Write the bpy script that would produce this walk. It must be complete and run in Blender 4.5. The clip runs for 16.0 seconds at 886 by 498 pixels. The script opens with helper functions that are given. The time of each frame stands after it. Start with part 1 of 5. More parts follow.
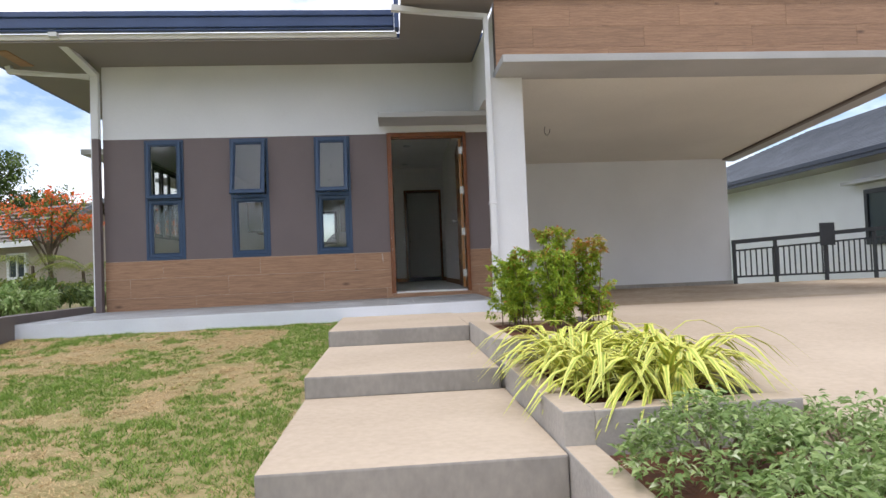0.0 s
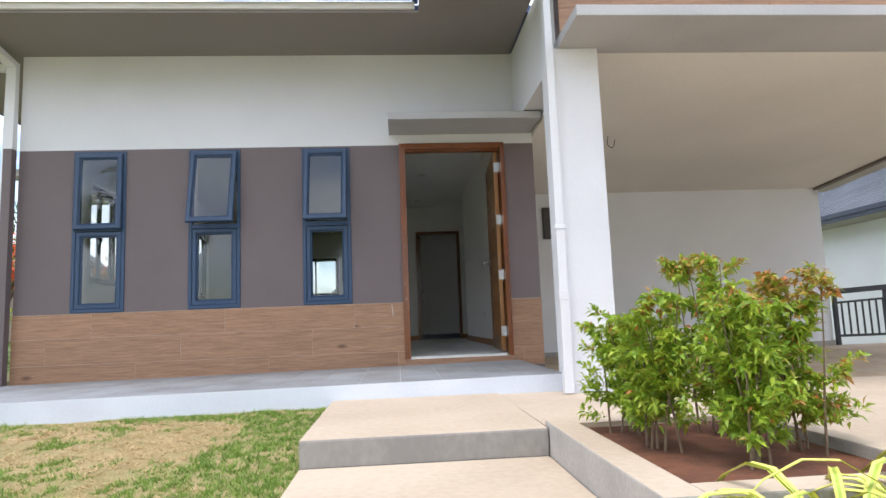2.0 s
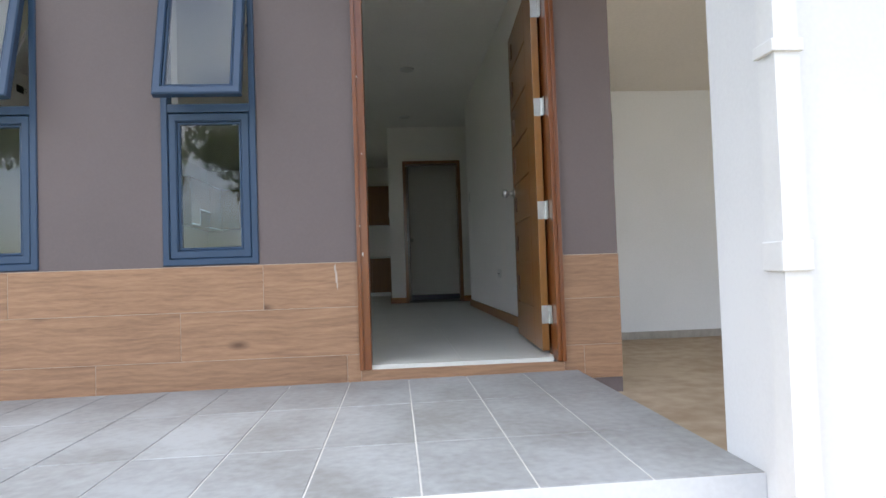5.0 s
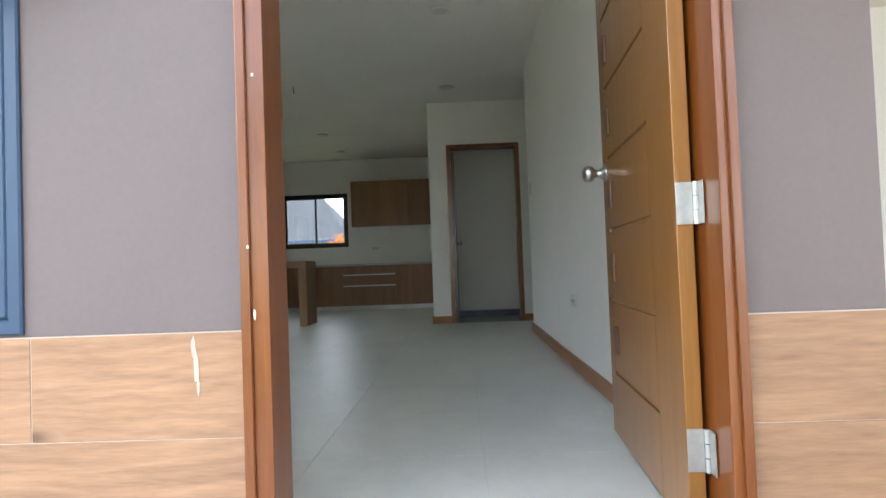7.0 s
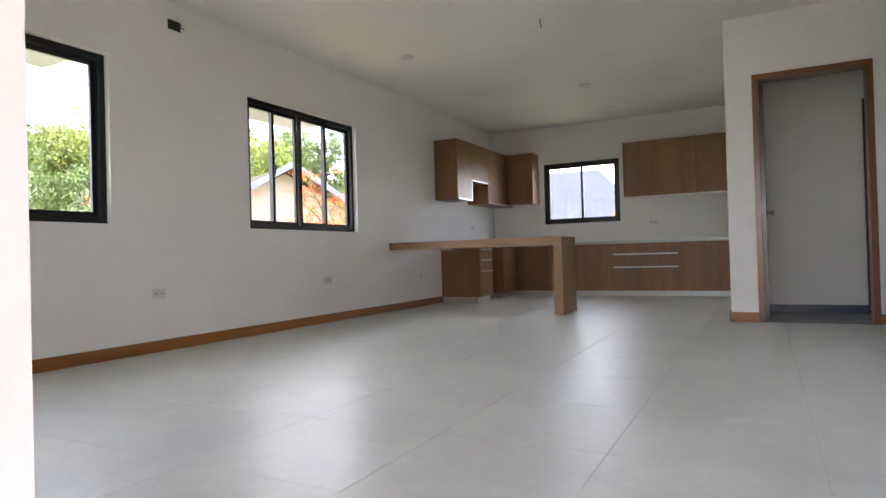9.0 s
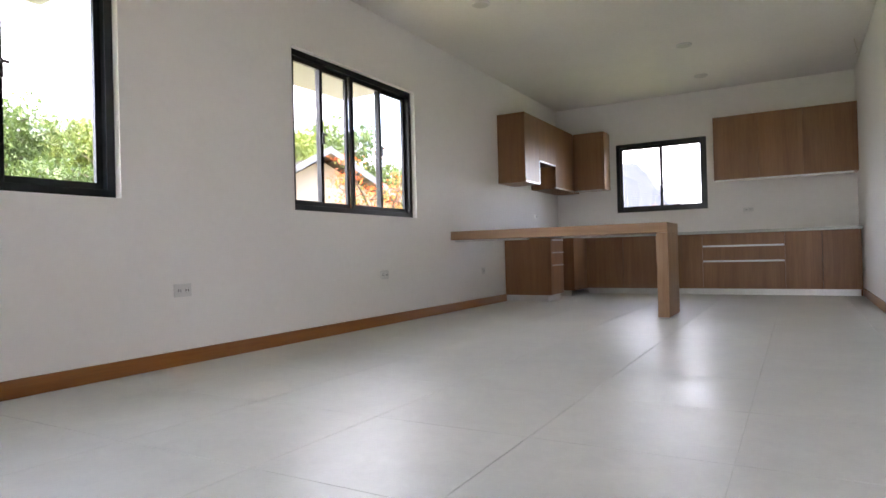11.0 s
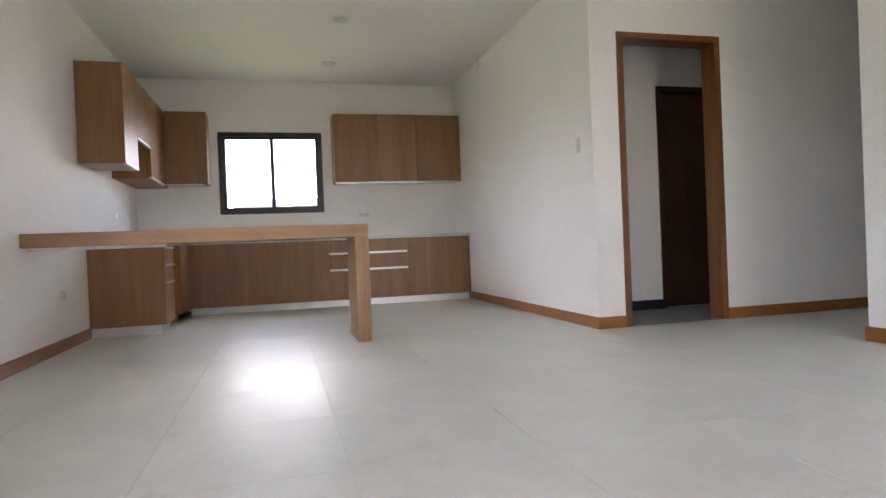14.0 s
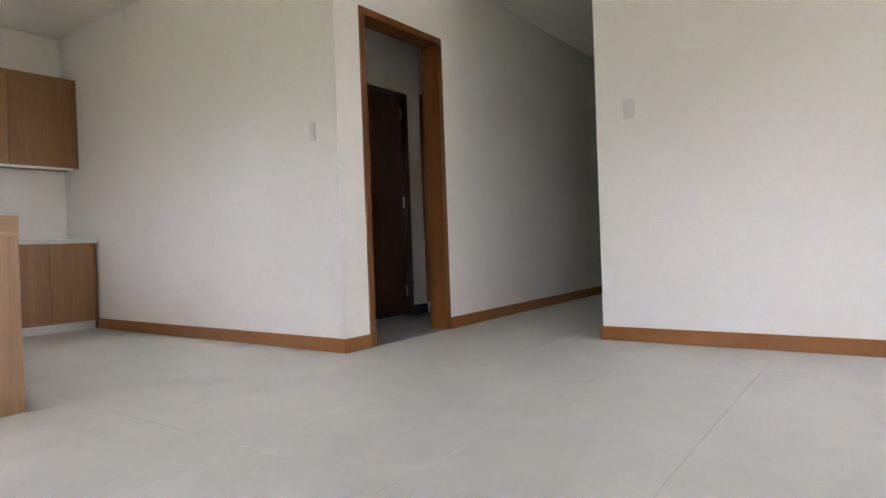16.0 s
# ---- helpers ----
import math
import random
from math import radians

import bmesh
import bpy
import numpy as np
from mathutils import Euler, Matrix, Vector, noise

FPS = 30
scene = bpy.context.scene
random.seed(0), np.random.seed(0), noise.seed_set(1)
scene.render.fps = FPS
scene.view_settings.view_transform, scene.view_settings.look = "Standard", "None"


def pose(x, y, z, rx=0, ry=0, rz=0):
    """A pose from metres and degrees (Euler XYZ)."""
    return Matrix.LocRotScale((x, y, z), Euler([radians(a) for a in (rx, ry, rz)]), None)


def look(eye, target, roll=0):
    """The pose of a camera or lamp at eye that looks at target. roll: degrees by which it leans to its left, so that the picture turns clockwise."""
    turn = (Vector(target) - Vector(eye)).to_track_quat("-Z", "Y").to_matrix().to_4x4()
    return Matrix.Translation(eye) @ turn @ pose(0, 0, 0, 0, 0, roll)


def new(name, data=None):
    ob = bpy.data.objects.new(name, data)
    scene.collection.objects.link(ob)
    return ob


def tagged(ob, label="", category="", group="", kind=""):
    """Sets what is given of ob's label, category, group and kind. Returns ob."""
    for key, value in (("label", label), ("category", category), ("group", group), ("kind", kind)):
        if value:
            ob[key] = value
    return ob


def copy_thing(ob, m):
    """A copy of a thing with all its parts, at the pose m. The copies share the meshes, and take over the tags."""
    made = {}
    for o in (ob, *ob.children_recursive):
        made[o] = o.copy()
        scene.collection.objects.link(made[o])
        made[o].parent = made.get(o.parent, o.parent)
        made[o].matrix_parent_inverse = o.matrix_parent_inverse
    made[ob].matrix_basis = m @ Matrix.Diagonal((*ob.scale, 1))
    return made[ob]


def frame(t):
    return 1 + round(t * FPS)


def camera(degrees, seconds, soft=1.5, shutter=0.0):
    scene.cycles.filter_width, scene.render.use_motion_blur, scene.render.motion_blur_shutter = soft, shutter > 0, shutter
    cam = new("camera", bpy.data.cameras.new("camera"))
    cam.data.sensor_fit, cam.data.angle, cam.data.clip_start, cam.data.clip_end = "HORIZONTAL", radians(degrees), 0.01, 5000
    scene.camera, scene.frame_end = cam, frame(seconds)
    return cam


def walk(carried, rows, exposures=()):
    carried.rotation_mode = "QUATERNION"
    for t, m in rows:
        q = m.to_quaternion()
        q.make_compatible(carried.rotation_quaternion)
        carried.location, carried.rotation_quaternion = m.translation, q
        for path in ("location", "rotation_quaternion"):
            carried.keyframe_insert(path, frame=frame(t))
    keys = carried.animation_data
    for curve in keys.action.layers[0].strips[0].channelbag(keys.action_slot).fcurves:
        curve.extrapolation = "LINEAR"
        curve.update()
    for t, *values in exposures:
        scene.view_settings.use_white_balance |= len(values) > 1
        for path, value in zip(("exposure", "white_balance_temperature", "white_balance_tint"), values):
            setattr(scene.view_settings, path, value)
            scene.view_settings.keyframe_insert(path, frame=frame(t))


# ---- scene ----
cam = camera(71.3, 16.0)
PATH = [
    (0, (-0.493, -8.479, 0.31), (-0.327, -6.487, 0.369), -2.3),
    (0.5, (-0.516, -7.979, 0.385), (-0.362, -5.988, 0.483), -2.2),
    (1, (-0.554, -7.436, 0.35), (-0.399, -5.455, 0.576), -2.1),
    (1.5, (-0.514, -6.853, 0.349), (-0.364, -4.872, 0.574), -2.3),
    (2, (-0.565, -6.243, 0.338), (-0.413, -4.262, 0.572), -2.2),
    (2.5, (-0.588, -5.669, 0.363), (-0.408, -3.691, 0.596), -2.2),
    (3, (-0.561, -5.156, 0.428), (-0.382, -3.173, 0.612), -2.0),
    (3.5, (-0.515, -4.733, 0.414), (-0.332, -2.745, 0.539), -1.9),
    (4, (-0.476, -4.286, 0.418), (-0.307, -2.297, 0.534), -1.9),
    (4.2, (-0.439, -4.079, 0.421), (-0.274, -2.089, 0.522), -1.9),
    (6.5, (-0.097, -1.848, 0.655), (-0.05, 0.151, 0.709), -2.1),
    (7, (-0.018, -1.373, 0.671), (-0.078, 0.625, 0.731), -2.1),
    (7.5, (0.052, -0.992, 0.742), (-0.202, 0.991, 0.808), -1.7),
    (8, (0.064, -0.629, 0.736), (-0.392, 1.317, 0.792), -1.3),
    (8.5, (0.028, -0.246, 0.746), (-0.723, 1.608, 0.771), -1.7),
    (9, (-0.104, 0.043, 0.66), (-1.027, 1.817, 0.679), -1.6),
    (9.5, (-0.265, 0.236, 0.613), (-1.271, 1.964, 0.626), -1.5),
    (10, (-0.475, 0.463, 0.608), (-1.491, 2.186, 0.621), -1.5),
    (12.3, (-1.797, 1.174, 0.622), (-2.569, 3.019, 0.613), -1.5),
    (12.5, (-1.91, 1.257, 0.643), (-2.56, 3.149, 0.627), -1.5),
    (13, (-2.168, 1.52, 0.627), (-2.431, 3.503, 0.617), -1.9),
    (13.5, (-2.372, 1.772, 0.656), (-2.231, 3.767, 0.639), -2.2),
    (14, (-2.583, 2.057, 0.653), (-2.072, 3.99, 0.639), -2.3),
    (14.5, (-2.751, 2.328, 0.656), (-1.915, 4.145, 0.634), -2.3),
    (15, (-2.918, 2.625, 0.678), (-1.739, 4.241, 0.655), -2.1),
    (15.5, (-3.022, 2.951, 0.671), (-1.594, 4.351, 0.645), -2.3),
    (16, (-3.04, 3.415, 0.642), (-1.415, 4.582, 0.622), -2.1),
]
walk(cam, [(t, look(eye, target, roll)) for t, eye, target, roll in PATH],
     exposures=[(0, 0.6, 6400, 13), (1.0, 0.82, 6300, 12), (2.0, 1.08, 6260, 12), (4.0, 1.06, 6220, 10), (6.5, 2.3, 6250, 9), (7.0, 2.55, 6250, 7),
                (7.5, 3.1, 6280, 8), (8.5, 3.65, 6430, 19), (9.5, 3.42, 6380, 20), (10.0, 3.56, 6380, 21), (12.5, 3.78, 6540, 22), (13.5, 4.02, 6550, 22),
                (14.5, 4.15, 6600, 24), (15.0, 4.05, 6640, 24), (15.5, 4.25, 6640, 24), (16.0, 4.18, 6680, 23)])

# ---- light: bright, thinly clouded day ----
world = bpy.data.worlds.new("sky")
scene.world = world
world.use_nodes = True
wn, wl = world.node_tree.nodes, world.node_tree.links
wn.clear()
w_out = wn.new("ShaderNodeOutputWorld")
w_bg = wn.new("ShaderNodeBackground")
w_sky = wn.new("ShaderNodeTexSky")
w_sky.sky_type = "NISHITA"
w_sky.sun_disc = False
w_sky.sun_elevation, w_sky.sun_rotation = radians(72), radians(222)
w_sky.air_density, w_sky.dust_density = 1.0, 1.5
w_co = wn.new("ShaderNodeTexCoord")
w_map = wn.new("ShaderNodeMapping")
w_map.inputs["Scale"].default_value = (1.0, 1.0, 2.2)
w_noise = wn.new("ShaderNodeTexNoise")
w_noise.inputs["Scale"].default_value = 2.6
w_noise.inputs["Detail"].default_value = 9
w_noise.inputs["Roughness"].default_value = 0.58
w_ramp = wn.new("ShaderNodeValToRGB")
w_ramp.color_ramp.elements[0].position, w_ramp.color_ramp.elements[1].position = 0.385, 0.565
w_mix = wn.new("ShaderNodeMix")
w_mix.data_type = "RGBA"
w_mix.inputs["B"].default_value = (8.1, 8.3, 8.8, 1)
wl.new(w_co.outputs["Generated"], w_map.inputs["Vector"])
wl.new(w_map.outputs["Vector"], w_noise.inputs["Vector"])
wl.new(w_noise.outputs["Fac"], w_ramp.inputs["Fac"])
wl.new(w_ramp.outputs["Color"], w_mix.inputs["Factor"])
wl.new(w_sky.outputs["Color"], w_mix.inputs["A"])
wl.new(w_mix.outputs["Result"], w_bg.inputs["Color"])
wl.new(w_bg.outputs["Background"], w_out.inputs["Surface"])
w_bg.inputs["Strength"].default_value = 0.145

sun_data = bpy.data.lights.new("sun", "SUN")
sun_data.energy, sun_data.angle, sun_data.color = 0.95, radians(20), (1.0, 0.95, 0.87)
sun = new("sun", sun_data)
sun.matrix_world = look((0, 0, 20), (4.2, 4.6, 0))


# ---- materials ----
def mat(name, color, rough=0.6, metal=0.0, vary=0.12, scale=3.0, fine=60.0, bump=0.15, tint=None, spread=0.0,
        stretch=(1, 1, 1), bump_dist=0.004, coat=0.0, spec=0.5, rough_vary=0.1, world_map=False):
    """A surface with large stains, fine grain, relief and a little change from piece to piece."""
    m = bpy.data.materials.new(name)
    m.use_nodes = True
    n, l = m.node_tree.nodes, m.node_tree.links
    b = n["Principled BSDF"]
    co, info = n.new("ShaderNodeTexCoord"), n.new("ShaderNodeObjectInfo")
    mp, off = n.new("ShaderNodeMapping"), n.new("ShaderNodeVectorMath")
    off.operation = "MULTIPLY_ADD"
    l.new(info.outputs["Random"], off.inputs[0])
    off.inputs[1].default_value = (17.0, 31.0, 23.0)
    l.new(co.outputs["Object"], off.inputs[2])
    mp.inputs["Scale"].default_value = stretch
    l.new(n.new("ShaderNodeNewGeometry").outputs["Position"] if world_map else off.outputs["Vector"], mp.inputs["Vector"])
    big, small = n.new("ShaderNodeTexNoise"), n.new("ShaderNodeTexNoise")
    big.inputs["Scale"].default_value, big.inputs["Detail"].default_value = scale, 5
    small.inputs["Scale"].default_value, small.inputs["Detail"].default_value = fine, 4
    l.new(mp.outputs["Vector"], big.inputs["Vector"])
    l.new(mp.outputs["Vector"], small.inputs["Vector"])
    mixv = n.new("ShaderNodeMath")
    mixv.operation = "MULTIPLY_ADD"
    mixv.inputs[1].default_value = 0.35
    l.new(small.outputs["Fac"], mixv.inputs[0])
    mb = n.new("ShaderNodeMath")
    mb.operation = "MULTIPLY"
    mb.inputs[1].default_value = 0.65
    l.new(big.outputs["Fac"], mb.inputs[0])
    l.new(mb.outputs[0], mixv.inputs[2])
    ramp = n.new("ShaderNodeValToRGB")
    c = Vector(color)
    d = Vector(tint) if tint else c * (1 - 2 * vary)
    e = ramp.color_ramp.elements
    e[0].position, e[1].position = 0.36, 0.62
    e[0].color, e[1].color = (*d, 1), (*(c * (1 + vary * 0.5) if not tint else c), 1)
    l.new(mixv.outputs[0], ramp.inputs["Fac"])
    last = ramp.outputs["Color"]
    if spread:
        hsv, rng = n.new("ShaderNodeHueSaturation"), n.new("ShaderNodeMapRange")
        l.new(info.outputs["Random"], rng.inputs["Value"])
        rng.inputs["To Min"].default_value, rng.inputs["To Max"].default_value = 1 - spread, 1 + spread
        l.new(rng.outputs["Result"], hsv.inputs["Value"])
        l.new(last, hsv.inputs["Color"])
        last = hsv.outputs["Color"]
    l.new(last, b.inputs["Base Color"])
    rr = n.new("ShaderNodeMapRange")
    rr.inputs["To Min"].default_value, rr.inputs["To Max"].default_value = max(0.02, rough - rough_vary), min(1, rough + rough_vary)
    l.new(mixv.outputs[0], rr.inputs["Value"])
    l.new(rr.outputs["Result"], b.inputs["Roughness"])
    b.inputs["Metallic"].default_value = metal
    b.inputs["Coat Weight"].default_value = coat
    b.inputs["Specular IOR Level"].default_value = spec
    if bump:
        bp = n.new("ShaderNodeBump")
        bp.inputs["Strength"].default_value, bp.inputs["Distance"].default_value = bump, bump_dist
        l.new(mixv.outputs[0], bp.inputs["Height"])
        l.new(bp.outputs["Normal"], b.inputs["Normal"])
    return m


def wood(name, light, dark, axis="x", rough=0.4, grain=26.0, knots=0.0, spread=0.08, coat=0.0, bump=0.08, contrast=(0.3, 0.7), rings=0.0):
    """Wood whose grain runs along one axis of the piece."""
    m = bpy.data.materials.new(name)
    m.use_nodes = True
    n, l = m.node_tree.nodes, m.node_tree.links
    b = n["Principled BSDF"]
    co, info, mp, off = n.new("ShaderNodeTexCoord"), n.new("ShaderNodeObjectInfo"), n.new("ShaderNodeMapping"), n.new("ShaderNodeVectorMath")
    off.operation = "MULTIPLY_ADD"
    l.new(info.outputs["Random"], off.inputs[0])
    off.inputs[1].default_value = (7.0, 5.0, 9.0)
    l.new(co.outputs["Object"], off.inputs[2])
    mp.inputs["Scale"].default_value = {"x": (0.06 if knots < 0.8 else 0.11, 1, 1), "y": (1, 0.06, 1), "z": (1, 1, 0.06)}[axis]
    l.new(off.outputs["Vector"], mp.inputs["Vector"])
    a, f, kn = n.new("ShaderNodeTexNoise"), n.new("ShaderNodeTexNoise"), n.new("ShaderNodeTexVoronoi")
    a.inputs["Scale"].default_value, a.inputs["Detail"].default_value, a.inputs["Distortion"].default_value = grain, 6, 0.6
    f.inputs["Scale"].default_value, f.inputs["Detail"].default_value = grain * 7, 3
    kn.inputs["Scale"].default_value = 1.9
    l.new(mp.outputs["Vector"], a.inputs["Vector"])
    l.new(mp.outputs["Vector"], f.inputs["Vector"])
    mk = n.new("ShaderNodeMapping")
    if axis == "x" and knots > 0.8:
        kn.voronoi_dimensions = "2D"
        mk.inputs["Rotation"].default_value = (math.pi / 2, 0, 0)
    mk.inputs["Scale"].default_value = {"x": (0.42, 1, 1), "y": (1, 0.55, 1), "z": (1, 1, 0.55)}[axis]
    l.new(off.outputs["Vector"], mk.inputs["Vector"])
    l.new(mk.outputs["Vector"], kn.inputs["Vector"])
    s1 = n.new("ShaderNodeMath")
    s1.operation = "MULTIPLY_ADD"
    s1.inputs[1].default_value = 0.35
    l.new(f.outputs["Fac"], s1.inputs[0])
    s2 = n.new("ShaderNodeMath")
    s2.operation = "MULTIPLY"
    s2.inputs[1].default_value = 0.65
    l.new(a.outputs["Fac"], s2.inputs[0])
    l.new(s2.outputs[0], s1.inputs[2])
    if rings:
        wv, wm, wd = n.new("ShaderNodeTexWave"), n.new("ShaderNodeMapping"), n.new("ShaderNodeMath")
        wv.wave_type, wv.bands_direction = "BANDS", "Z" if axis == "x" else "X"
        wm.inputs["Scale"].default_value = {"x": (0.22, 1, 1), "y": (1, 0.22, 1), "z": (1, 1, 0.22)}[axis]
        wv.inputs["Scale"].default_value, wv.inputs["Distortion"].default_value = 10.0, 16.0
        wv.inputs["Detail"].default_value, wv.inputs["Detail Scale"].default_value, wv.inputs["Detail Roughness"].default_value = 3, 0.75, 0.62
        l.new(off.outputs["Vector"], wm.inputs["Vector"])
        l.new(wm.outputs["Vector"], wv.inputs["Vector"])
        wd.operation, wd.inputs[1].default_value = "MULTIPLY_ADD", rings
        l.new(wv.outputs["Fac"], wd.inputs[0])
        old = s1
        l.new(old.outputs[0], wd.inputs[2])
        s1 = n.new("ShaderNodeMath")
        s1.operation, s1.inputs[1].default_value = "SUBTRACT", rings * 0.5
        l.new(wd.outputs[0], s1.inputs[0])
    ramp = n.new("ShaderNodeValToRGB")
    e = ramp.color_ramp.elements
    e[0].position, e[1].position = contrast
    e[0].color, e[1].color = (*dark, 1), (*light, 1)
    l.new(s1.outputs[0], ramp.inputs["Fac"])
    kr = n.new("ShaderNodeMapRange")
    kr.inputs["From Min"].default_value, kr.inputs["From Max"].default_value = 0.01, 0.055 if knots > 0.8 else 0.16
    kr.inputs["To Min"].default_value, kr.inputs["To Max"].default_value = knots, 0.0
    l.new(kn.outputs["Distance"], kr.inputs["Value"])
    mx = n.new("ShaderNodeMix")
    mx.data_type = "RGBA"
    l.new(kr.outputs["Result"], mx.inputs["Factor"])
    l.new(ramp.outputs["Color"], mx.inputs["A"])
    mx.inputs["B"].default_value = (dark[0] * 0.45, dark[1] * 0.42, dark[2] * 0.4, 1)
    hsv, rng = n.new("ShaderNodeHueSaturation"), n.new("ShaderNodeMapRange")
    l.new(info.outputs["Random"], rng.inputs["Value"])
    rng.inputs["To Min"].default_value, rng.inputs["To Max"].default_value = 1 - spread, 1 + spread
    l.new(rng.outputs["Result"], hsv.inputs["Value"])
    l.new(mx.outputs["Result"], hsv.inputs["Color"])
    l.new(hsv.outputs["Color"], b.inputs["Base Color"])
    b.inputs["Roughness"].default_value = rough
    b.inputs["Coat Weight"].default_value = coat
    b.inputs["Coat Roughness"].default_value = 0.15
    bp = n.new("ShaderNodeBump")
    bp.inputs["Strength"].default_value, bp.inputs["Distance"].default_value = bump, 0.003
    l.new(s1.outputs[0], bp.inputs["Height"])
    l.new(bp.outputs["Normal"], b.inputs["Normal"])
    return m


def glass_mat(name, tint, rough=0.0, base=0.04):
    m = bpy.data.materials.new(name)
    m.use_nodes = True
    n, l = m.node_tree.nodes, m.node_tree.links
    n.remove(n["Principled BSDF"])
    tr, gl, mx, lw = n.new("ShaderNodeBsdfTransparent"), n.new("ShaderNodeBsdfGlossy"), n.new("ShaderNodeMixShader"), n.new("ShaderNodeLayerWeight")
    tr.inputs["Color"].default_value = (*tint, 1)
    gl.inputs["Roughness"].default_value = rough
    lw.inputs["Blend"].default_value = 0.5
    p5, sc = n.new("ShaderNodeMath"), n.new("ShaderNodeMath")
    p5.operation, p5.inputs[1].default_value = "POWER", 4.0
    sc.operation, sc.inputs[1].default_value, sc.inputs[2].default_value = "MULTIPLY_ADD", 0.8, base
    l.new(lw.outputs["Facing"], p5.inputs[0])
    l.new(p5.outputs[0], sc.inputs[0])
    l.new(sc.outputs[0], mx.inputs["Fac"])
    l.new(tr.outputs["BSDF"], mx.inputs[1])
    l.new(gl.outputs["BSDF"], mx.inputs[2])
    l.new(mx.outputs["Shader"], n["Material Output"].inputs["Surface"])
    return m


def worn_floor(name, light, dark):
    """Pale polished tile: cloudy tone, dull smears and scuffs in the polish, mapped over the whole floor."""
    m = bpy.data.materials.new(name)
    m.use_nodes = True
    n, l = m.node_tree.nodes, m.node_tree.links
    b = n["Principled BSDF"]
    pos = n.new("ShaderNodeNewGeometry").outputs["Position"]

    def cloud(scale, detail, distortion, rough=0.55):
        t = n.new("ShaderNodeTexNoise")
        t.inputs["Scale"].default_value, t.inputs["Detail"].default_value = scale, detail
        t.inputs["Distortion"].default_value, t.inputs["Roughness"].default_value = distortion, rough
        l.new(pos, t.inputs["Vector"])
        return t.outputs["Fac"]

    def span(v, a, c, lo, hi):
        r = n.new("ShaderNodeMapRange")
        r.inputs["From Min"].default_value, r.inputs["From Max"].default_value = a, c
        r.inputs["To Min"].default_value, r.inputs["To Max"].default_value = lo, hi
        l.new(v, r.inputs["Value"])
        return r.outputs["Result"]

    def add(u, v, op="ADD"):
        a = n.new("ShaderNodeMath")
        a.operation = op
        l.new(u, a.inputs[0])
        l.new(v, a.inputs[1])
        return a.outputs[0]
    wide, smear, scuff, grain = cloud(1.1, 4, 0.5), cloud(2.6, 5, 0.9, 0.55), cloud(9.0, 5, 1.2, 0.6), cloud(70.0, 3, 0.0)
    tone = add(add(span(wide, 0.3, 0.7, 0.0, 0.30), span(smear, 0.32, 0.68, 0.0, 0.38)), add(span(scuff, 0.35, 0.65, 0.0, 0.22), span(grain, 0.3, 0.7, 0.0, 0.10)))
    mx = n.new("ShaderNodeMix")
    mx.data_type = "RGBA"
    mx.inputs["A"].default_value, mx.inputs["B"].default_value = (*dark, 1), (*light, 1)
    l.new(tone, mx.inputs["Factor"])
    l.new(mx.outputs["Result"], b.inputs["Base Color"])
    dull = add(span(smear, 0.34, 0.70, 0.30, 0.43), span(scuff, 0.45, 0.72, 0.0, 0.08))
    l.new(dull, b.inputs["Roughness"])
    b.inputs["Specular IOR Level"].default_value = 0.42
    return m


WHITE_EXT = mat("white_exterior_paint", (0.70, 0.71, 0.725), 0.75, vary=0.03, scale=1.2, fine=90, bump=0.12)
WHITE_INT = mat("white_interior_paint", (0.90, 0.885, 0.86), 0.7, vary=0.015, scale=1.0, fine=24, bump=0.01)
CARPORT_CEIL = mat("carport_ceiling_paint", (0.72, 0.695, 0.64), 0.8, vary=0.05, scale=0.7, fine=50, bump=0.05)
CEIL = mat("ceiling_paint", (0.90, 0.885, 0.85), 0.8, vary=0.03, scale=0.8, fine=50, bump=0.05)
TAUPE = mat("taupe_paint", (0.150, 0.118, 0.116), 0.55, vary=0.05, scale=1.5, fine=90, bump=0.08)
SOFFIT = mat("taupe_soffit_paint", (0.25, 0.225, 0.21), 0.75, vary=0.04, scale=1.0, bump=0.05)
GREY_LEDGE = mat("grey_ledge_paint", (0.42, 0.42, 0.42), 0.7, vary=0.06, scale=1.5)
NAVY_ROOF = mat("navy_roof_steel", (0.045, 0.075, 0.17), 0.35, vary=0.08, scale=2, fine=30, bump=0.03)
NAVY_FRAME = mat("navy_window_aluminium", (0.030, 0.062, 0.122), 0.38, vary=0.02, scale=3, fine=80, bump=0.0, rough_vary=0.04)
CREAM = mat("cream_trim_paint", (0.74, 0.71, 0.64), 0.6, vary=0.05, scale=2)
BLACK_FRAME = mat("black_window_aluminium", (0.012, 0.014, 0.018), 0.35, vary=0.1, scale=8, bump=0.03)
PVC = mat("white_pvc", (0.70, 0.71, 0.72), 0.5, vary=0.03, scale=2, bump=0.02)
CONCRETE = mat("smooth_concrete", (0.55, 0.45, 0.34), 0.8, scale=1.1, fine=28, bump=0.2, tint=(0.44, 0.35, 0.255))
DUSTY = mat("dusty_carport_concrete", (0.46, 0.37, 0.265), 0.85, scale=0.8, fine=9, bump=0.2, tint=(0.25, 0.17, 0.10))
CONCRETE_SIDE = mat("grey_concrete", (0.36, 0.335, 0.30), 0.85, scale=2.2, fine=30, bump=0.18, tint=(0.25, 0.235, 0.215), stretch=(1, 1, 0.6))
CURB = mat("planter_concrete", (0.46, 0.43, 0.39), 0.85, scale=2.5, fine=50, bump=0.3, tint=(0.33, 0.31, 0.28))
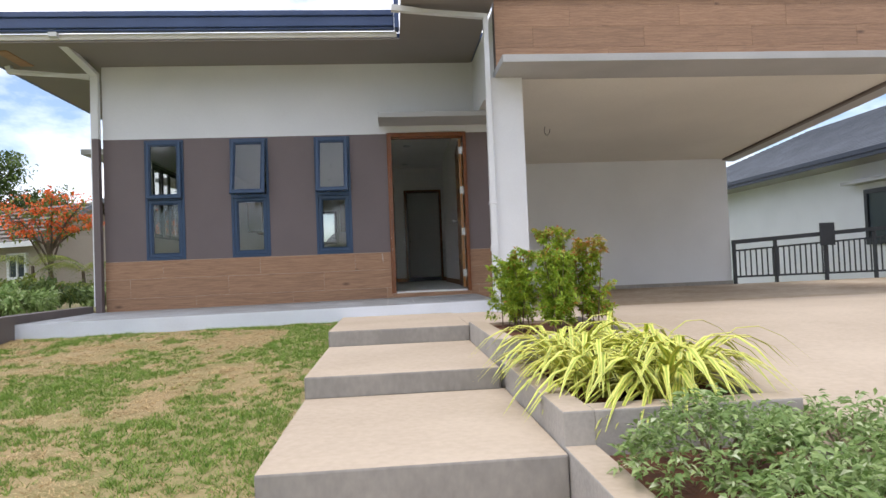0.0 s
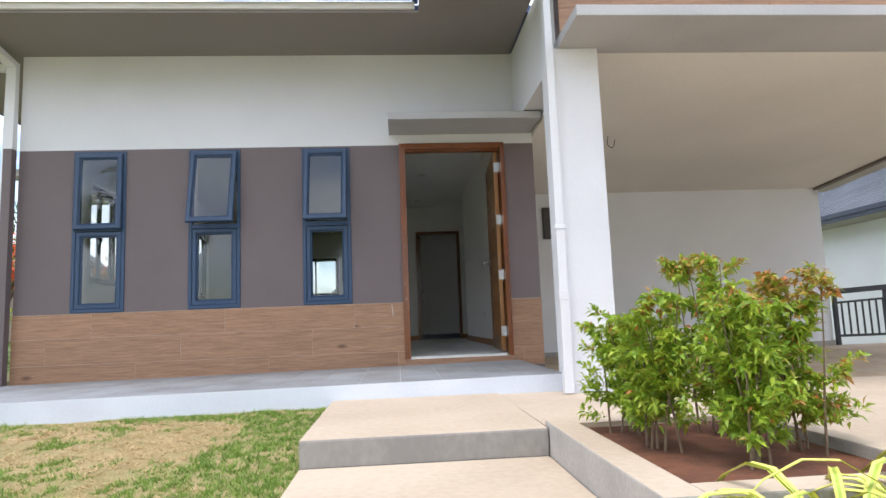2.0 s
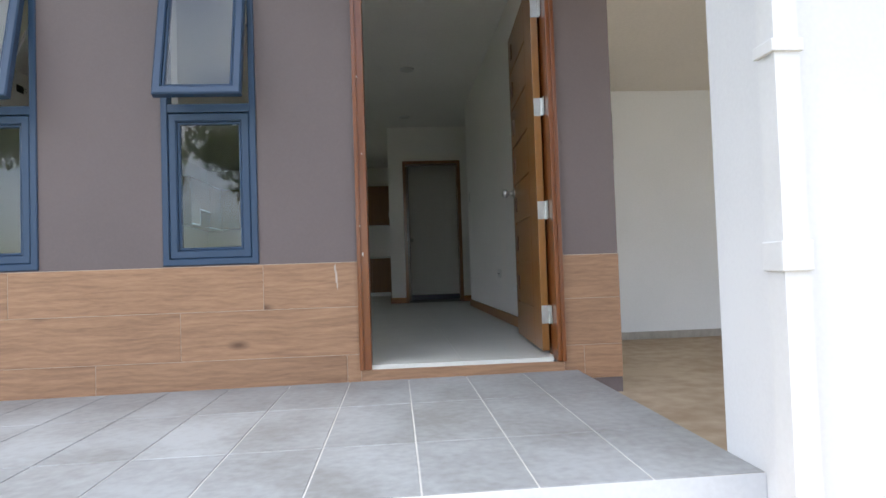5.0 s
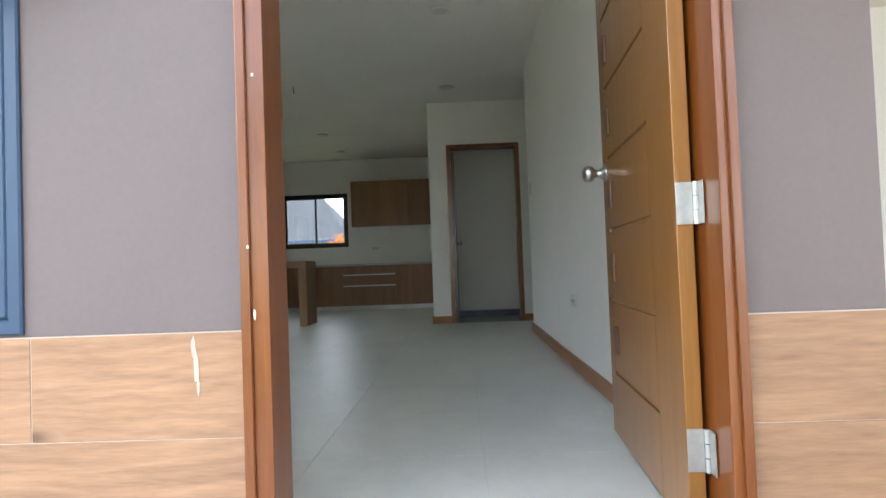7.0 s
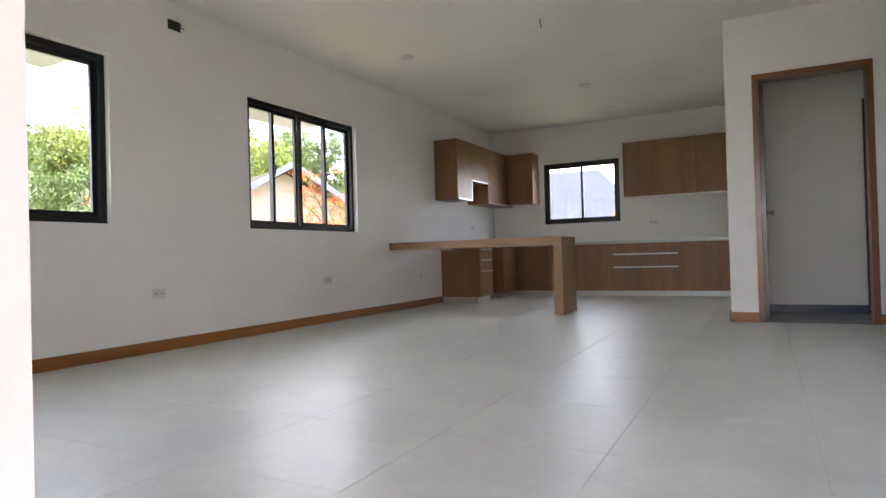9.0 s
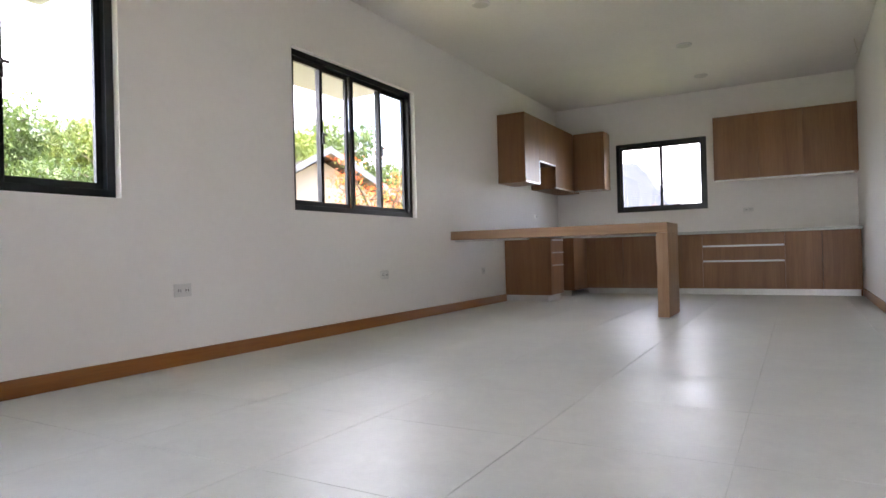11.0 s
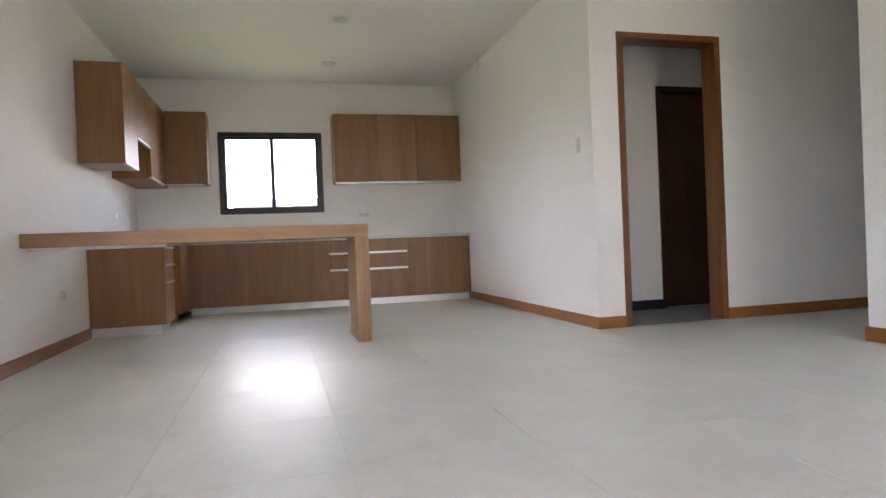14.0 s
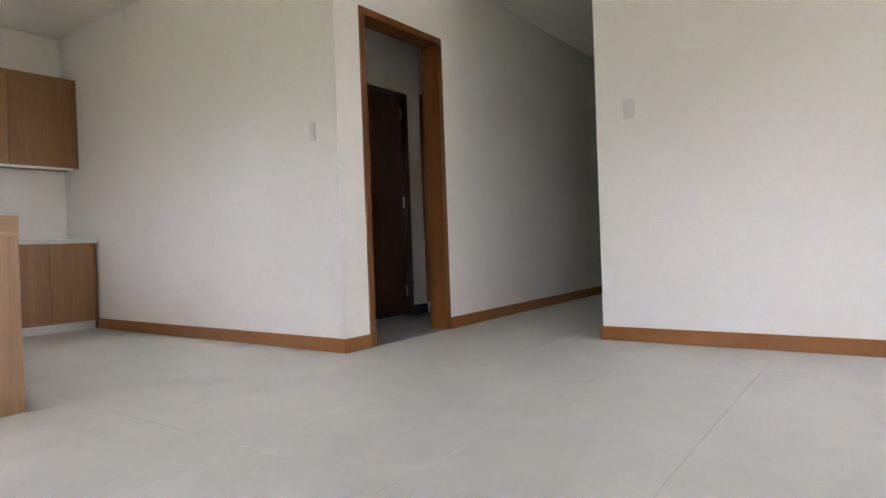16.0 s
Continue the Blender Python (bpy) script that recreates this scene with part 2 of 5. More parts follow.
SLATE = mat("slate_tile", (0.32, 0.34, 0.36), 0.5, scale=2.6, fine=30, bump=0.2, tint=(0.20, 0.205, 0.205), spread=0.05, world_map=True)
GROUT = mat("pale_grout", (0.58, 0.58, 0.57), 0.9, vary=0.1)
FLOOR_TILE = worn_floor("pale_grey_porcelain", (0.74, 0.75, 0.705), (0.54, 0.553, 0.52))
CLAD_GROUT = mat("tan_grout", (0.50, 0.42, 0.35), 0.9, vary=0.1)
FLOOR_GROUT = mat("grey_grout", (0.61, 0.63, 0.585), 0.9, vary=0.1)
CLAD = wood("wood_look_cladding", (0.385, 0.222, 0.126), (0.21, 0.112, 0.062), "x", 0.5, 30, 0.84, 0.09, contrast=(0.24, 0.70), rings=0.11, bump=0.08)
DOOR_WOOD = wood("varnished_door_wood", (0.315, 0.138, 0.028), (0.22, 0.088, 0.015), "z", 0.3, 18, 0.0, 0.03, 0.4)
BLOCK_WOOD = wood("dark_block_wood", (0.15, 0.065, 0.032), (0.10, 0.042, 0.02), "z", 0.35, 18)
FRAME_WOOD = wood("varnished_frame_wood", (0.235, 0.071, 0.013), (0.135, 0.036, 0.007), "z", 0.3, 22, 0.0, 0.05, 0.35)
FRAME_DARK = wood("dark_frame_wood", (0.23, 0.085, 0.022), (0.14, 0.048, 0.012), "z", 0.32, 22, 0.0, 0.05, 0.3)
BASE_WOOD = wood("baseboard_wood", (0.36, 0.15, 0.036), (0.25, 0.095, 0.021), "x", 0.4, 18, 0.0, 0.05, 0.2)
BASE_WOOD_Y = wood("baseboard_wood_along", (0.36, 0.15, 0.036), (0.25, 0.095, 0.021), "y", 0.4, 18, 0.0, 0.05, 0.2)
CAB_WOOD = wood("walnut_laminate", (0.325, 0.166, 0.072), (0.20, 0.096, 0.042), "z", 0.38, 11, 0.0, 0.05)
BAR_WOOD = wood("bar_oak_laminate", (0.40, 0.24, 0.125), (0.26, 0.145, 0.07), "x", 0.38, 20, 0.0, 0.04)
BAR_WOOD_Z = wood("bar_leg_laminate", (0.40, 0.24, 0.125), (0.26, 0.145, 0.07), "z", 0.38, 20, 0.0, 0.04)
DARK_DOOR = wood("dark_stained_door", (0.105, 0.052, 0.026), (0.05, 0.023, 0.012), "z", 0.3, 16, 0.0, 0.05, 0.3)
STEEL = mat("brushed_steel", (0.62, 0.61, 0.59), 0.3, 1.0, vary=0.05, scale=20, fine=200, bump=0.05)
HINGE = mat("bright_hinge_steel", (0.56, 0.56, 0.54), 0.38, 0.9, vary=0.06, scale=30)
ALU = mat("aluminium_strip", (0.72, 0.72, 0.71), 0.32, 0.6, vary=0.04, scale=10)
STONE_TOP = mat("pale_solid_counter", (0.62, 0.64, 0.62), 0.25, vary=0.05, scale=30, fine=150, bump=0.02)
PLASTIC = mat("white_plastic", (0.74, 0.74, 0.72), 0.35, vary=0.02, scale=10, bump=0.02)
DARK = mat("dark_slot", (0.02, 0.02, 0.02), 0.6)
NAVY_TILE = mat("navy_skirting_tile", (0.02, 0.03, 0.06), 0.3, vary=0.1)
BROWN_WALL = mat("brown_retaining_paint", (0.16, 0.135, 0.125), 0.7, vary=0.08, scale=2)
SOIL = mat("red_soil", (0.17, 0.065, 0.03), 0.95, scale=9, fine=60, bump=0.9, tint=(0.09, 0.034, 0.018), bump_dist=0.02)
PANE = glass_mat("clear_pane", (0.975, 0.98, 0.975))
PANE_DARK = glass_mat("tinted_pane", (0.80, 0.82, 0.81), 0.0, 0.06)


# ---- helpers of the builder ----
def box(bm, x0, x1, y0, y1, z0, z1, bevel=0.0):
    r = bmesh.ops.create_cube(bm, size=1, matrix=Matrix.LocRotScale(((x0 + x1) / 2, (y0 + y1) / 2, (z0 + z1) / 2), None, (abs(x1 - x0), abs(y1 - y0), abs(z1 - z0))))
    if bevel:
        edges = list({e for v in r["verts"] for e in v.link_edges})
        bmesh.ops.bevel(bm, geom=edges, offset=bevel, segments=2, affect="EDGES", profile=0.6)
    return bm


def boxes(*list_of_boxes, bevel=0.0):
    bm = bmesh.new()
    for b in list_of_boxes:
        box(bm, *b, bevel=bevel)
    return bm


def ring(bm, a0, a1, z0, z1, d0, d1, w, axis="x", lip=0.004):
    """A mitred rectangular frame in a wall plane, w wide, its front and back edges eased by lip."""
    def pt(a, z, d):
        return (a, d, z) if axis == "x" else (d, a, z)
    prof = [(0.0, d1), (0.0, d0 + lip), (lip, d0), (w - lip, d0), (w, d0 + lip), (w, d1)]
    loops = []
    for i, d in prof:
        loops.append([bm.verts.new(pt(*q, d)) for q in ((a0 + i, z0 + i), (a1 - i, z0 + i), (a1 - i, z1 - i), (a0 + i, z1 - i))])
    for p, q in zip(loops, loops[1:] + loops[:1]):
        for k in range(4):
            bm.faces.new((p[k], p[(k + 1) % 4], q[(k + 1) % 4], q[k]))
    return bm


def cyl(bm, p, q, r, seg=16, r2=None):
    p, q = Vector(p), Vector(q)
    m = Matrix.Translation((p + q) / 2) @ (q - p).to_track_quat("Z", "Y").to_matrix().to_4x4()
    bmesh.ops.create_cone(bm, cap_ends=True, segments=seg, radius1=r, radius2=r if r2 is None else r2, depth=(q - p).length, matrix=m)
    return bm


def ball(bm, p, r, sx=1, sy=1, sz=1):
    bmesh.ops.create_uvsphere(bm, u_segments=16, v_segments=10, radius=r, matrix=Matrix.LocRotScale(p, None, (sx, sy, sz)))
    return bm


def lathe(bm, p, axis, rings, seg=20):
    """Rings of (distance along axis, radius) from p."""
    q = Vector(axis).to_track_quat("Z", "Y").to_matrix()
    loops = []
    for d, r in rings:
        loops.append([bm.verts.new(Vector(p) + q @ Vector((r * math.cos(2 * math.pi * k / seg), r * math.sin(2 * math.pi * k / seg), d))) for k in range(seg)])
    for a, b in zip(loops, loops[1:]):
        for k in range(seg):
            bm.faces.new((a[k], a[(k + 1) % seg], b[(k + 1) % seg], b[k]))
    bm.faces.new(loops[0][::-1])
    bm.faces.new(loops[-1])
    return bm


def pipe(bm, pts, w, d):
    """A rectangular pipe with mitred joints along points."""
    pts = [Vector(p) for p in pts]
    loops = []
    for i, p in enumerate(pts):
        a = (pts[i] - pts[i - 1]).normalized() if i else (pts[1] - pts[0]).normalized()
        b = (pts[i + 1] - pts[i]).normalized() if i < len(pts) - 1 else a
        t = (a + b).normalized()
        side = Vector((1, 0, 0)) if abs(t.x) < 0.9 else Vector((0, 1, 0))
        u = (side - t * side.dot(t)).normalized()
        v = t.cross(u)
        loops.append([bm.verts.new(p + u * sx * w / 2 + v * sy * d / 2) for sx, sy in ((-1, -1), (1, -1), (1, 1), (-1, 1))])
    for a, b in zip(loops, loops[1:]):
        for k in range(4):
            bm.faces.new((a[k], a[(k + 1) % 4], b[(k + 1) % 4], b[k]))
    bm.faces.new(loops[0][::-1])
    bm.faces.new(loops[-1])
    return bm


def part(name, bm, material, parent=None, label="", smooth=False):
    bmesh.ops.recalc_face_normals(bm, faces=bm.faces)
    me = bpy.data.meshes.new(name)
    bm.to_mesh(me)
    bm.free()
    me.materials.append(material)
    if smooth:
        me.polygons.foreach_set("use_smooth", [True] * len(me.polygons))
    ob = new(name, me)
    if parent:
        ob.parent = parent
    return tagged(ob, label)


def thing(name, label, category, group="", at=None, kind=""):
    ob = new(name)
    if at:
        ob.location = at
    return tagged(ob, label, category, group, kind)


def piece(name, me, parent, at, rot=None):
    ob = new(name, me)
    ob.parent = parent
    ob.location = at
    if rot:
        ob.rotation_euler = rot
    return ob


def box_mesh(name, w, d, h, material, bevel=0.002):
    """A shared mesh for alike pieces, centred on x and y, standing on z 0."""
    bm = bmesh.new()
    bmesh.ops.create_cube(bm, size=1, matrix=Matrix.LocRotScale((0, 0, h / 2), None, (w, d, h)))
    if bevel:
        top = [e for e in bm.edges if all(v.co.z > h * 0.9 for v in e.verts)]
        bmesh.ops.bevel(bm, geom=top, offset=bevel, segments=1, affect="EDGES")
    me = bpy.data.meshes.new(name)
    bm.to_mesh(me)
    bm.free()
    me.materials.append(material)
    return me


def wall_with_openings(name, axis, pos, thick, a0, a1, z0, z1, openings, material, label):
    """A wall along axis x or y; its openings are (from, to, bottom, top)."""
    bm = bmesh.new()

    def put(p, q, zb, zt):
        if q - p > 1e-4 and zt - zb > 1e-4:
            if axis == "x":
                box(bm, p, q, pos, pos + thick, zb, zt)
            else:
                box(bm, pos, pos + thick, p, q, zb, zt)
    cur = a0
    for p, q, zb, zt in sorted(openings):
        put(cur, p, z0, z1)
        put(p, q, z0, zb)
        put(p, q, zt, z1)
        cur = q
    put(cur, a1, z0, z1)
    bmesh.ops.remove_doubles(bm, verts=bm.verts, dist=0.0001)
    return tagged(part(name, bm, material), label, "wall", kind="structure")


# ---- the house: walls ----
W_Z0, W_Z1 = 0.554, 2.153
WINS = [(-3.725, -3.220), (-2.614, -2.109), (-1.495, -1.012)]
DOOR_X0, DOOR_X1, DOOR_Z1 = -0.500, 0.582, 2.180
CEIL_Z = 2.67
opens = [(a, b, W_Z0, W_Z1) for a, b in WINS]
wall_with_openings("wall_front", "x", 0.0, 0.075, -4.25, 0.90, -0.35, 2.172, opens + [(DOOR_X0, DOOR_X1, -0.04, 2.172)], TAUPE, "taupe painted front wall with three window slots")
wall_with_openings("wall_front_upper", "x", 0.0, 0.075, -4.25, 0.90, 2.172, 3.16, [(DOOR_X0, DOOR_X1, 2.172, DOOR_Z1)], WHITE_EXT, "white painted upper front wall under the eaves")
wall_with_openings("wall_front_inside", "x", 0.075, 0.185, -4.25, 0.90, -0.35, 3.16, opens + [(DOOR_X0, DOOR_X1, -0.04, DOOR_Z1)], WHITE_INT, "white painted inside of the front wall")
LW = [(1.173, 2.782), (4.083, 5.706)]
LW_Z0, LW_Z1 = 0.940, 2.118
wall_with_openings("wall_west", "y", -4.25, 0.14, 0.26, 9.81, -0.35, 3.16, [(a, b, LW_Z0, LW_Z1) for a, b in LW], WHITE_INT, "white living room wall with two wide windows")
KW = (-3.230, -2.040, 1.103, 2.066)
wall_with_openings("wall_north", "x", 9.66, 0.15, -4.11, 4.2, -0.35, 3.16, [KW], WHITE_INT, "white kitchen end wall with a sliding window")
wall_with_openings("wall_kitchen_side", "y", -0.38, 0.13, 6.20, 9.66, 0.0, CEIL_Z, [], WHITE_INT, "white kitchen side wall")
ID_X0, ID_X1, ID_Z1 = -0.163, 0.713, 2.150
wall_with_openings("wall_hall", "x", 6.07, 0.13, -0.38, 4.2, 0.0, CEIL_Z, [(ID_X0, ID_X1, 0.0, ID_Z1)], WHITE_INT, "white hall wall with an open doorway")
wall_with_openings("wall_east", "y", 0.678, 0.222, 0.26, 4.87, -0.35, CEIL_Z + 0.4, [], WHITE_INT, "white living room wall beside the front door")
wall_with_openings("wall_hall_south", "x", 4.72, 0.15, 0.90, 4.2, 0.0, CEIL_Z, [], WHITE_INT, "white wall closing the hall")
wall_with_openings("wall_hall_end", "y", 4.2, 0.15, 2.35, 9.81, -0.35, 3.16, [], WHITE_INT, "white end wall of the hall")
IN_X0, IN_X1, UT_Y = 0.735, 1.36, 6.93
wall_with_openings("wall_utility", "x", UT_Y, 0.13, -0.25, 1.69, 0.0, CEIL_Z, [(IN_X0, IN_X1, 0.0, 2.0)], WHITE_INT, "grey shaded wall of the small room behind the doorway")
wall_with_openings("wall_utility_side", "y", 1.56, 0.13, 6.20, UT_Y, 0.0, CEIL_Z, [], WHITE_INT, "white side wall of the small room")
tagged(part("ceiling", boxes((-4.11, 4.2, 0.26, 9.66, CEIL_Z, CEIL_Z + 0.1)), CEIL), "flat white painted ceiling", "ceiling", kind="structure")
tagged(part("floor", boxes((-4.11, 0.678, 0.08, 9.66, -0.35, -0.0016), (0.678, 4.2, 4.87, 9.66, -0.35, -0.0016), (DOOR_X0 + 0.055, DOOR_X1 - 0.055, 0.02, 0.08, -0.35, -0.055)), FLOOR_GROUT), "grey grout bed under large pale floor tiles", "floor", kind="structure")
floor = bpy.data.objects["floor"]

# ---- roof, eaves and carport ----
roof = thing("roof", "low roof with navy steel fascia and taupe soffit", "roof", kind="structure")
part("soffit", boxes((-5.45, 0.70, -0.90, 0.0, 3.15, 3.17), (-5.45, -4.25, 0.0, 10.6, 3.15, 3.17), (-4.25, 0.70, 9.81, 10.6, 3.15, 3.17)), SOFFIT, roof, "taupe painted eaves soffit")
part("upper_soffit", boxes((-0.30, 0.70, -2.30, -0.90, 3.15, 3.17)), SOFFIT, roof, "taupe painted soffit")
part("soffit_vent", boxes((-5.20, -5.05, -0.66, -0.10, 3.138, 3.1495)), CLAD, roof, "brown slatted soffit vent")
part("deck", boxes((-5.40, 4.5, -0.86, 10.5, 3.175, 3.24)), NAVY_ROOF, roof)
part("fascia_trim", boxes((-5.47, -0.33, -0.925, -0.90, 3.175, 3.24)), CREAM, roof, "cream fascia board")
part("gutter", boxes((-5.52, -0.36, -1.02, -0.93, 3.275, 3.40), (-5.52, -0.36, -1.04, -0.93, 3.40, 3.47), (-5.52, -0.36, -1.0, -0.93, 3.243, 3.275), bevel=0.012), NAVY_ROOF, roof, "ribbed navy steel gutter")
part("gutter_end", boxes((-0.355, -0.30, -1.05, -0.88, 3.243, 3.9)), NAVY_ROOF, roof)
part("side_gutter", boxes((-5.53, -5.45, -0.9, 10.6, 3.16, 3.42), bevel=0.012), NAVY_ROOF, roof)
part("upper_fascia", boxes((-0.34, 0.72, -2.40, -2.32, 3.16, 3.9)), NAVY_ROOF, roof)
wall_with_openings("wall_carport_beam", "y", 0.72, 0.18, -1.74, 0.0, 2.36, 3.15, [], WHITE_EXT, "white wall above the carport pillar")
CP_Z = -0.22


def slope_slab(x0, x1, y0, y1, za, zb, thick):
    bm = boxes((x0, x1, y0, y1, 0.0, thick))
    for v in bm.verts:
        v.co.z += za if v.co.y < (y0 + y1) / 2 else zb
    return bm


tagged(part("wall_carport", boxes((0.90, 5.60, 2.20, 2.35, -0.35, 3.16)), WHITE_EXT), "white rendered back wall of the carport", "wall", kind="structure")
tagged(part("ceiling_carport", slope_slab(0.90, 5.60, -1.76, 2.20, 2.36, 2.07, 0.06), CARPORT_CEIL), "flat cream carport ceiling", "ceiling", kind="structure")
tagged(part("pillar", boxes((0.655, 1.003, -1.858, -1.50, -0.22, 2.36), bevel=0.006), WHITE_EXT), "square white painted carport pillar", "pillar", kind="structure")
tagged(part("carport_ledge", boxes((0.70, 9.0, -2.36, -1.76, 2.362, 2.44), bevel=0.006), GREY_LEDGE), "grey concrete ledge over the carport mouth", "ledge", kind="structure")
tagged(part("carport_side_beam", slope_slab(5.60, 5.85, -1.76, 2.35, 2.33, 2.04, 0.40), GREY_LEDGE), "grey concrete beam at the open side of the carport", "beam", kind="structure")
tagged(part("carport_edge_trim", slope_slab(5.53, 5.598, -1.74, 2.19, 2.325, 2.035, 0.033), BROWN_WALL), "dark brown trim along the carport ceiling edge", "trim", kind="structure")
tagged(part("door_canopy", boxes((-0.605, 0.885, -0.51, 0.0, 2.278, 2.345), bevel=0.004), GREY_LEDGE), "thin grey concrete canopy over the front door", "canopy", kind="structure")
fascia = tagged(part("wall_carport_fascia", boxes((0.72, 9.0, -1.86, -1.74, 2.44, 3.216)), TAUPE), "carport fascia clad in wood-look planks", "fascia", kind="structure")

gable_panel = thing("wall_gable", "cream gable panels framed by taupe beams above the carport fascia", "gable", kind="structure")
part("panel", boxes((0.72, 9.0, -1.79, -1.74, 3.217, 4.35)), CREAM, gable_panel, "cream painted panel")
part("beam", boxes((0.70, 9.0, -1.895, -1.791, 3.217, 3.335), bevel=0.004), TAUPE, gable_panel, "taupe painted beam")
for px in (0.70, 2.11, 4.98, 7.1):
    part("post", boxes((px, px + 0.13, -1.88, -1.791, 3.336, 4.3), bevel=0.004), TAUPE, gable_panel)
for sgn in (-1, 1):
    part("brace", pipe(bmesh.new(), [(3.46 + sgn * 0.10, -1.836, 3.33), (3.46 + sgn * 1.25, -1.836, 4.25)], 0.12, 0.085), TAUPE, gable_panel)
tagged(part("carport_skirting", boxes((0.90, 5.60, 2.165, 2.199, -0.22, -0.135)), CONCRETE_SIDE), "rough grey cement skirting of the carport wall", "skirting", kind="structure")

# ---- ground ----
def lawn_height(x, y):
    t = min(1.0, max(0.0, (-1.7 - y) / 4.6))
    return -0.235 - 0.36 * t - 0.03 * min(1.0, max(0.0, (-1.0 - x) / 3.0))


GRASS_GROUND = mat("dry_lawn_soil", (0.25, 0.22, 0.085), 0.95, scale=2.2, fine=45, bump=1.0, tint=(0.40, 0.29, 0.15), bump_dist=0.03)
bm = bmesh.new()
nx, ny = 26, 52
grid = [[bm.verts.new((-4.4 + 3.36 * i / nx, -10.5 + 8.8 * j / ny, 0)) for j in range(ny + 1)] for i in range(nx + 1)]
for row in grid:
    for v in row:
        v.co.z = lawn_height(v.co.x, v.co.y) + 0.012 * noise.noise(v.co * 3)
for i in range(nx):
    for j in range(ny):
        bm.faces.new((grid[i][j], grid[i + 1][j], grid[i + 1][j + 1], grid[i][j + 1]))
tagged(part("lawn_ground", bm, GRASS_GROUND), "patchy lawn soil with dry and green areas", "lawn", kind="structure")
tagged(part("ground", boxes((-250, 250, -250, 250, -0.9, -0.75)), mat("far_grass", (0.15, 0.19, 0.06), 0.95, scale=0.3, fine=4, tint=(0.20, 0.19, 0.08))), "grassy ground reaching the horizon", "ground", kind="structure")
drive = bmesh.new()
for (x0, x1, y0, y1, za, zb) in [(0.147, 1.22, -3.13, -1.70, -0.19, -0.20), (1.22, 9.0, -3.13, -1.70, -0.19, -0.20), (1.22, 9.0, -6.0, -3.13, -0.33, -0.19), (1.22, 9.0, -14.0, -6.0, -0.74, -0.33)]:
    v = [drive.verts.new(p) for p in ((x0, y0, za), (x1, y0, za), (x1, y1, zb), (x0, y1, zb))]
    drive.faces.new(v)
bmesh.ops.remove_doubles(drive, verts=drive.verts, dist=0.001)
bmesh.ops.solidify(drive, geom=drive.faces[:], thickness=0.15)
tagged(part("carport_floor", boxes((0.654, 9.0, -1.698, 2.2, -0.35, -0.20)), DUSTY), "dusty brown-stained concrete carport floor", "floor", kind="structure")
tagged(part("driveway", drive, CONCRETE), "smooth buff concrete driveway", "driveway", kind="structure")

# ---- porch and steps ----
porch = thing("porch", "raised porch with white edge and slate tiles", "porch", kind="structure")
bm = bmesh.new()
box(bm, -4.42, 0.653, -1.70, -0.001, -0.40, -0.0735)
for v in bm.verts:
    if v.co.z > -0.2:
        v.co.z -= 0.036 * (0.653 - v.co.x) / 5.073
# blue skylight on the white edge is mixed into its paint colour
slab = part("slab", bm, mat("sky_blued_porch_paint", (0.64, 0.68, 0.74), 0.6, vary=0.05, scale=2.5, bump=0.1), porch, "white painted concrete edge")
slab.data.materials.append(GROUT)
for f in slab.data.polygons:
    f.material_index = 1 if f.normal.z > 0.5 else 0
steps = thing("garden_steps", "three broad concrete steps beside the lawn", "steps", kind="structure")
for z, y0, y1, x1, deep in ((-0.190, -3.215, -1.70, 0.146, 0.14), (-0.320, -4.675, -3.215, 0.146, 0.14), (-0.450, -6.055, -4.675, 0.176, 0.24)):
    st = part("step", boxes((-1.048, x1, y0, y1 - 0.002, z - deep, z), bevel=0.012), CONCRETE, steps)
    # upright faces get a darker, greyer concrete colour than the treads
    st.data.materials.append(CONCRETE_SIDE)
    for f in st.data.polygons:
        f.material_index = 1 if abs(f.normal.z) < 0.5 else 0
part("landing", boxes((-1.10, 0.8, -12.0, -6.062, -0.75, -0.655)), CONCRETE, steps)

# ---- planter ----
planter = thing("planter", "stepped concrete planter full of red soil", "planter", kind="structure")
for z, y0, y1, cx in ((-0.165, -4.52, -3.13, 0.150), (-0.300, -5.98, -4.52, 0.180), (-0.440, -8.6, -5.98, 0.180)):
    for c in ((cx, cx + 0.135, y0, y1, z - 0.45, z), (cx + 0.1352, 1.22, y0, y0 + 0.13, z - 0.45, z - 0.0005), (1.12, 1.22, y0 + 0.1302, y1, z - 0.45, z - 0.001)):
        ob = part("curb", boxes(c, bevel=0.008), CURB, planter)
        ob.data.materials.append(CONCRETE)
        for f in ob.data.polygons:
            f.material_index = 1 if f.normal.z > 0.5 else 0
    part("soil", boxes((cx + 0.1355, 1.12, y0 + 0.13, y1, z - 0.4, z - 0.05)), SOIL, planter, "bare red soil")
tagged(part("retaining_wall", boxes((-4.60, -4.42, -12.0, 0.0, -0.9, -0.02)), BROWN_WALL), "low brown painted garden retaining wall", "wall", kind="structure")


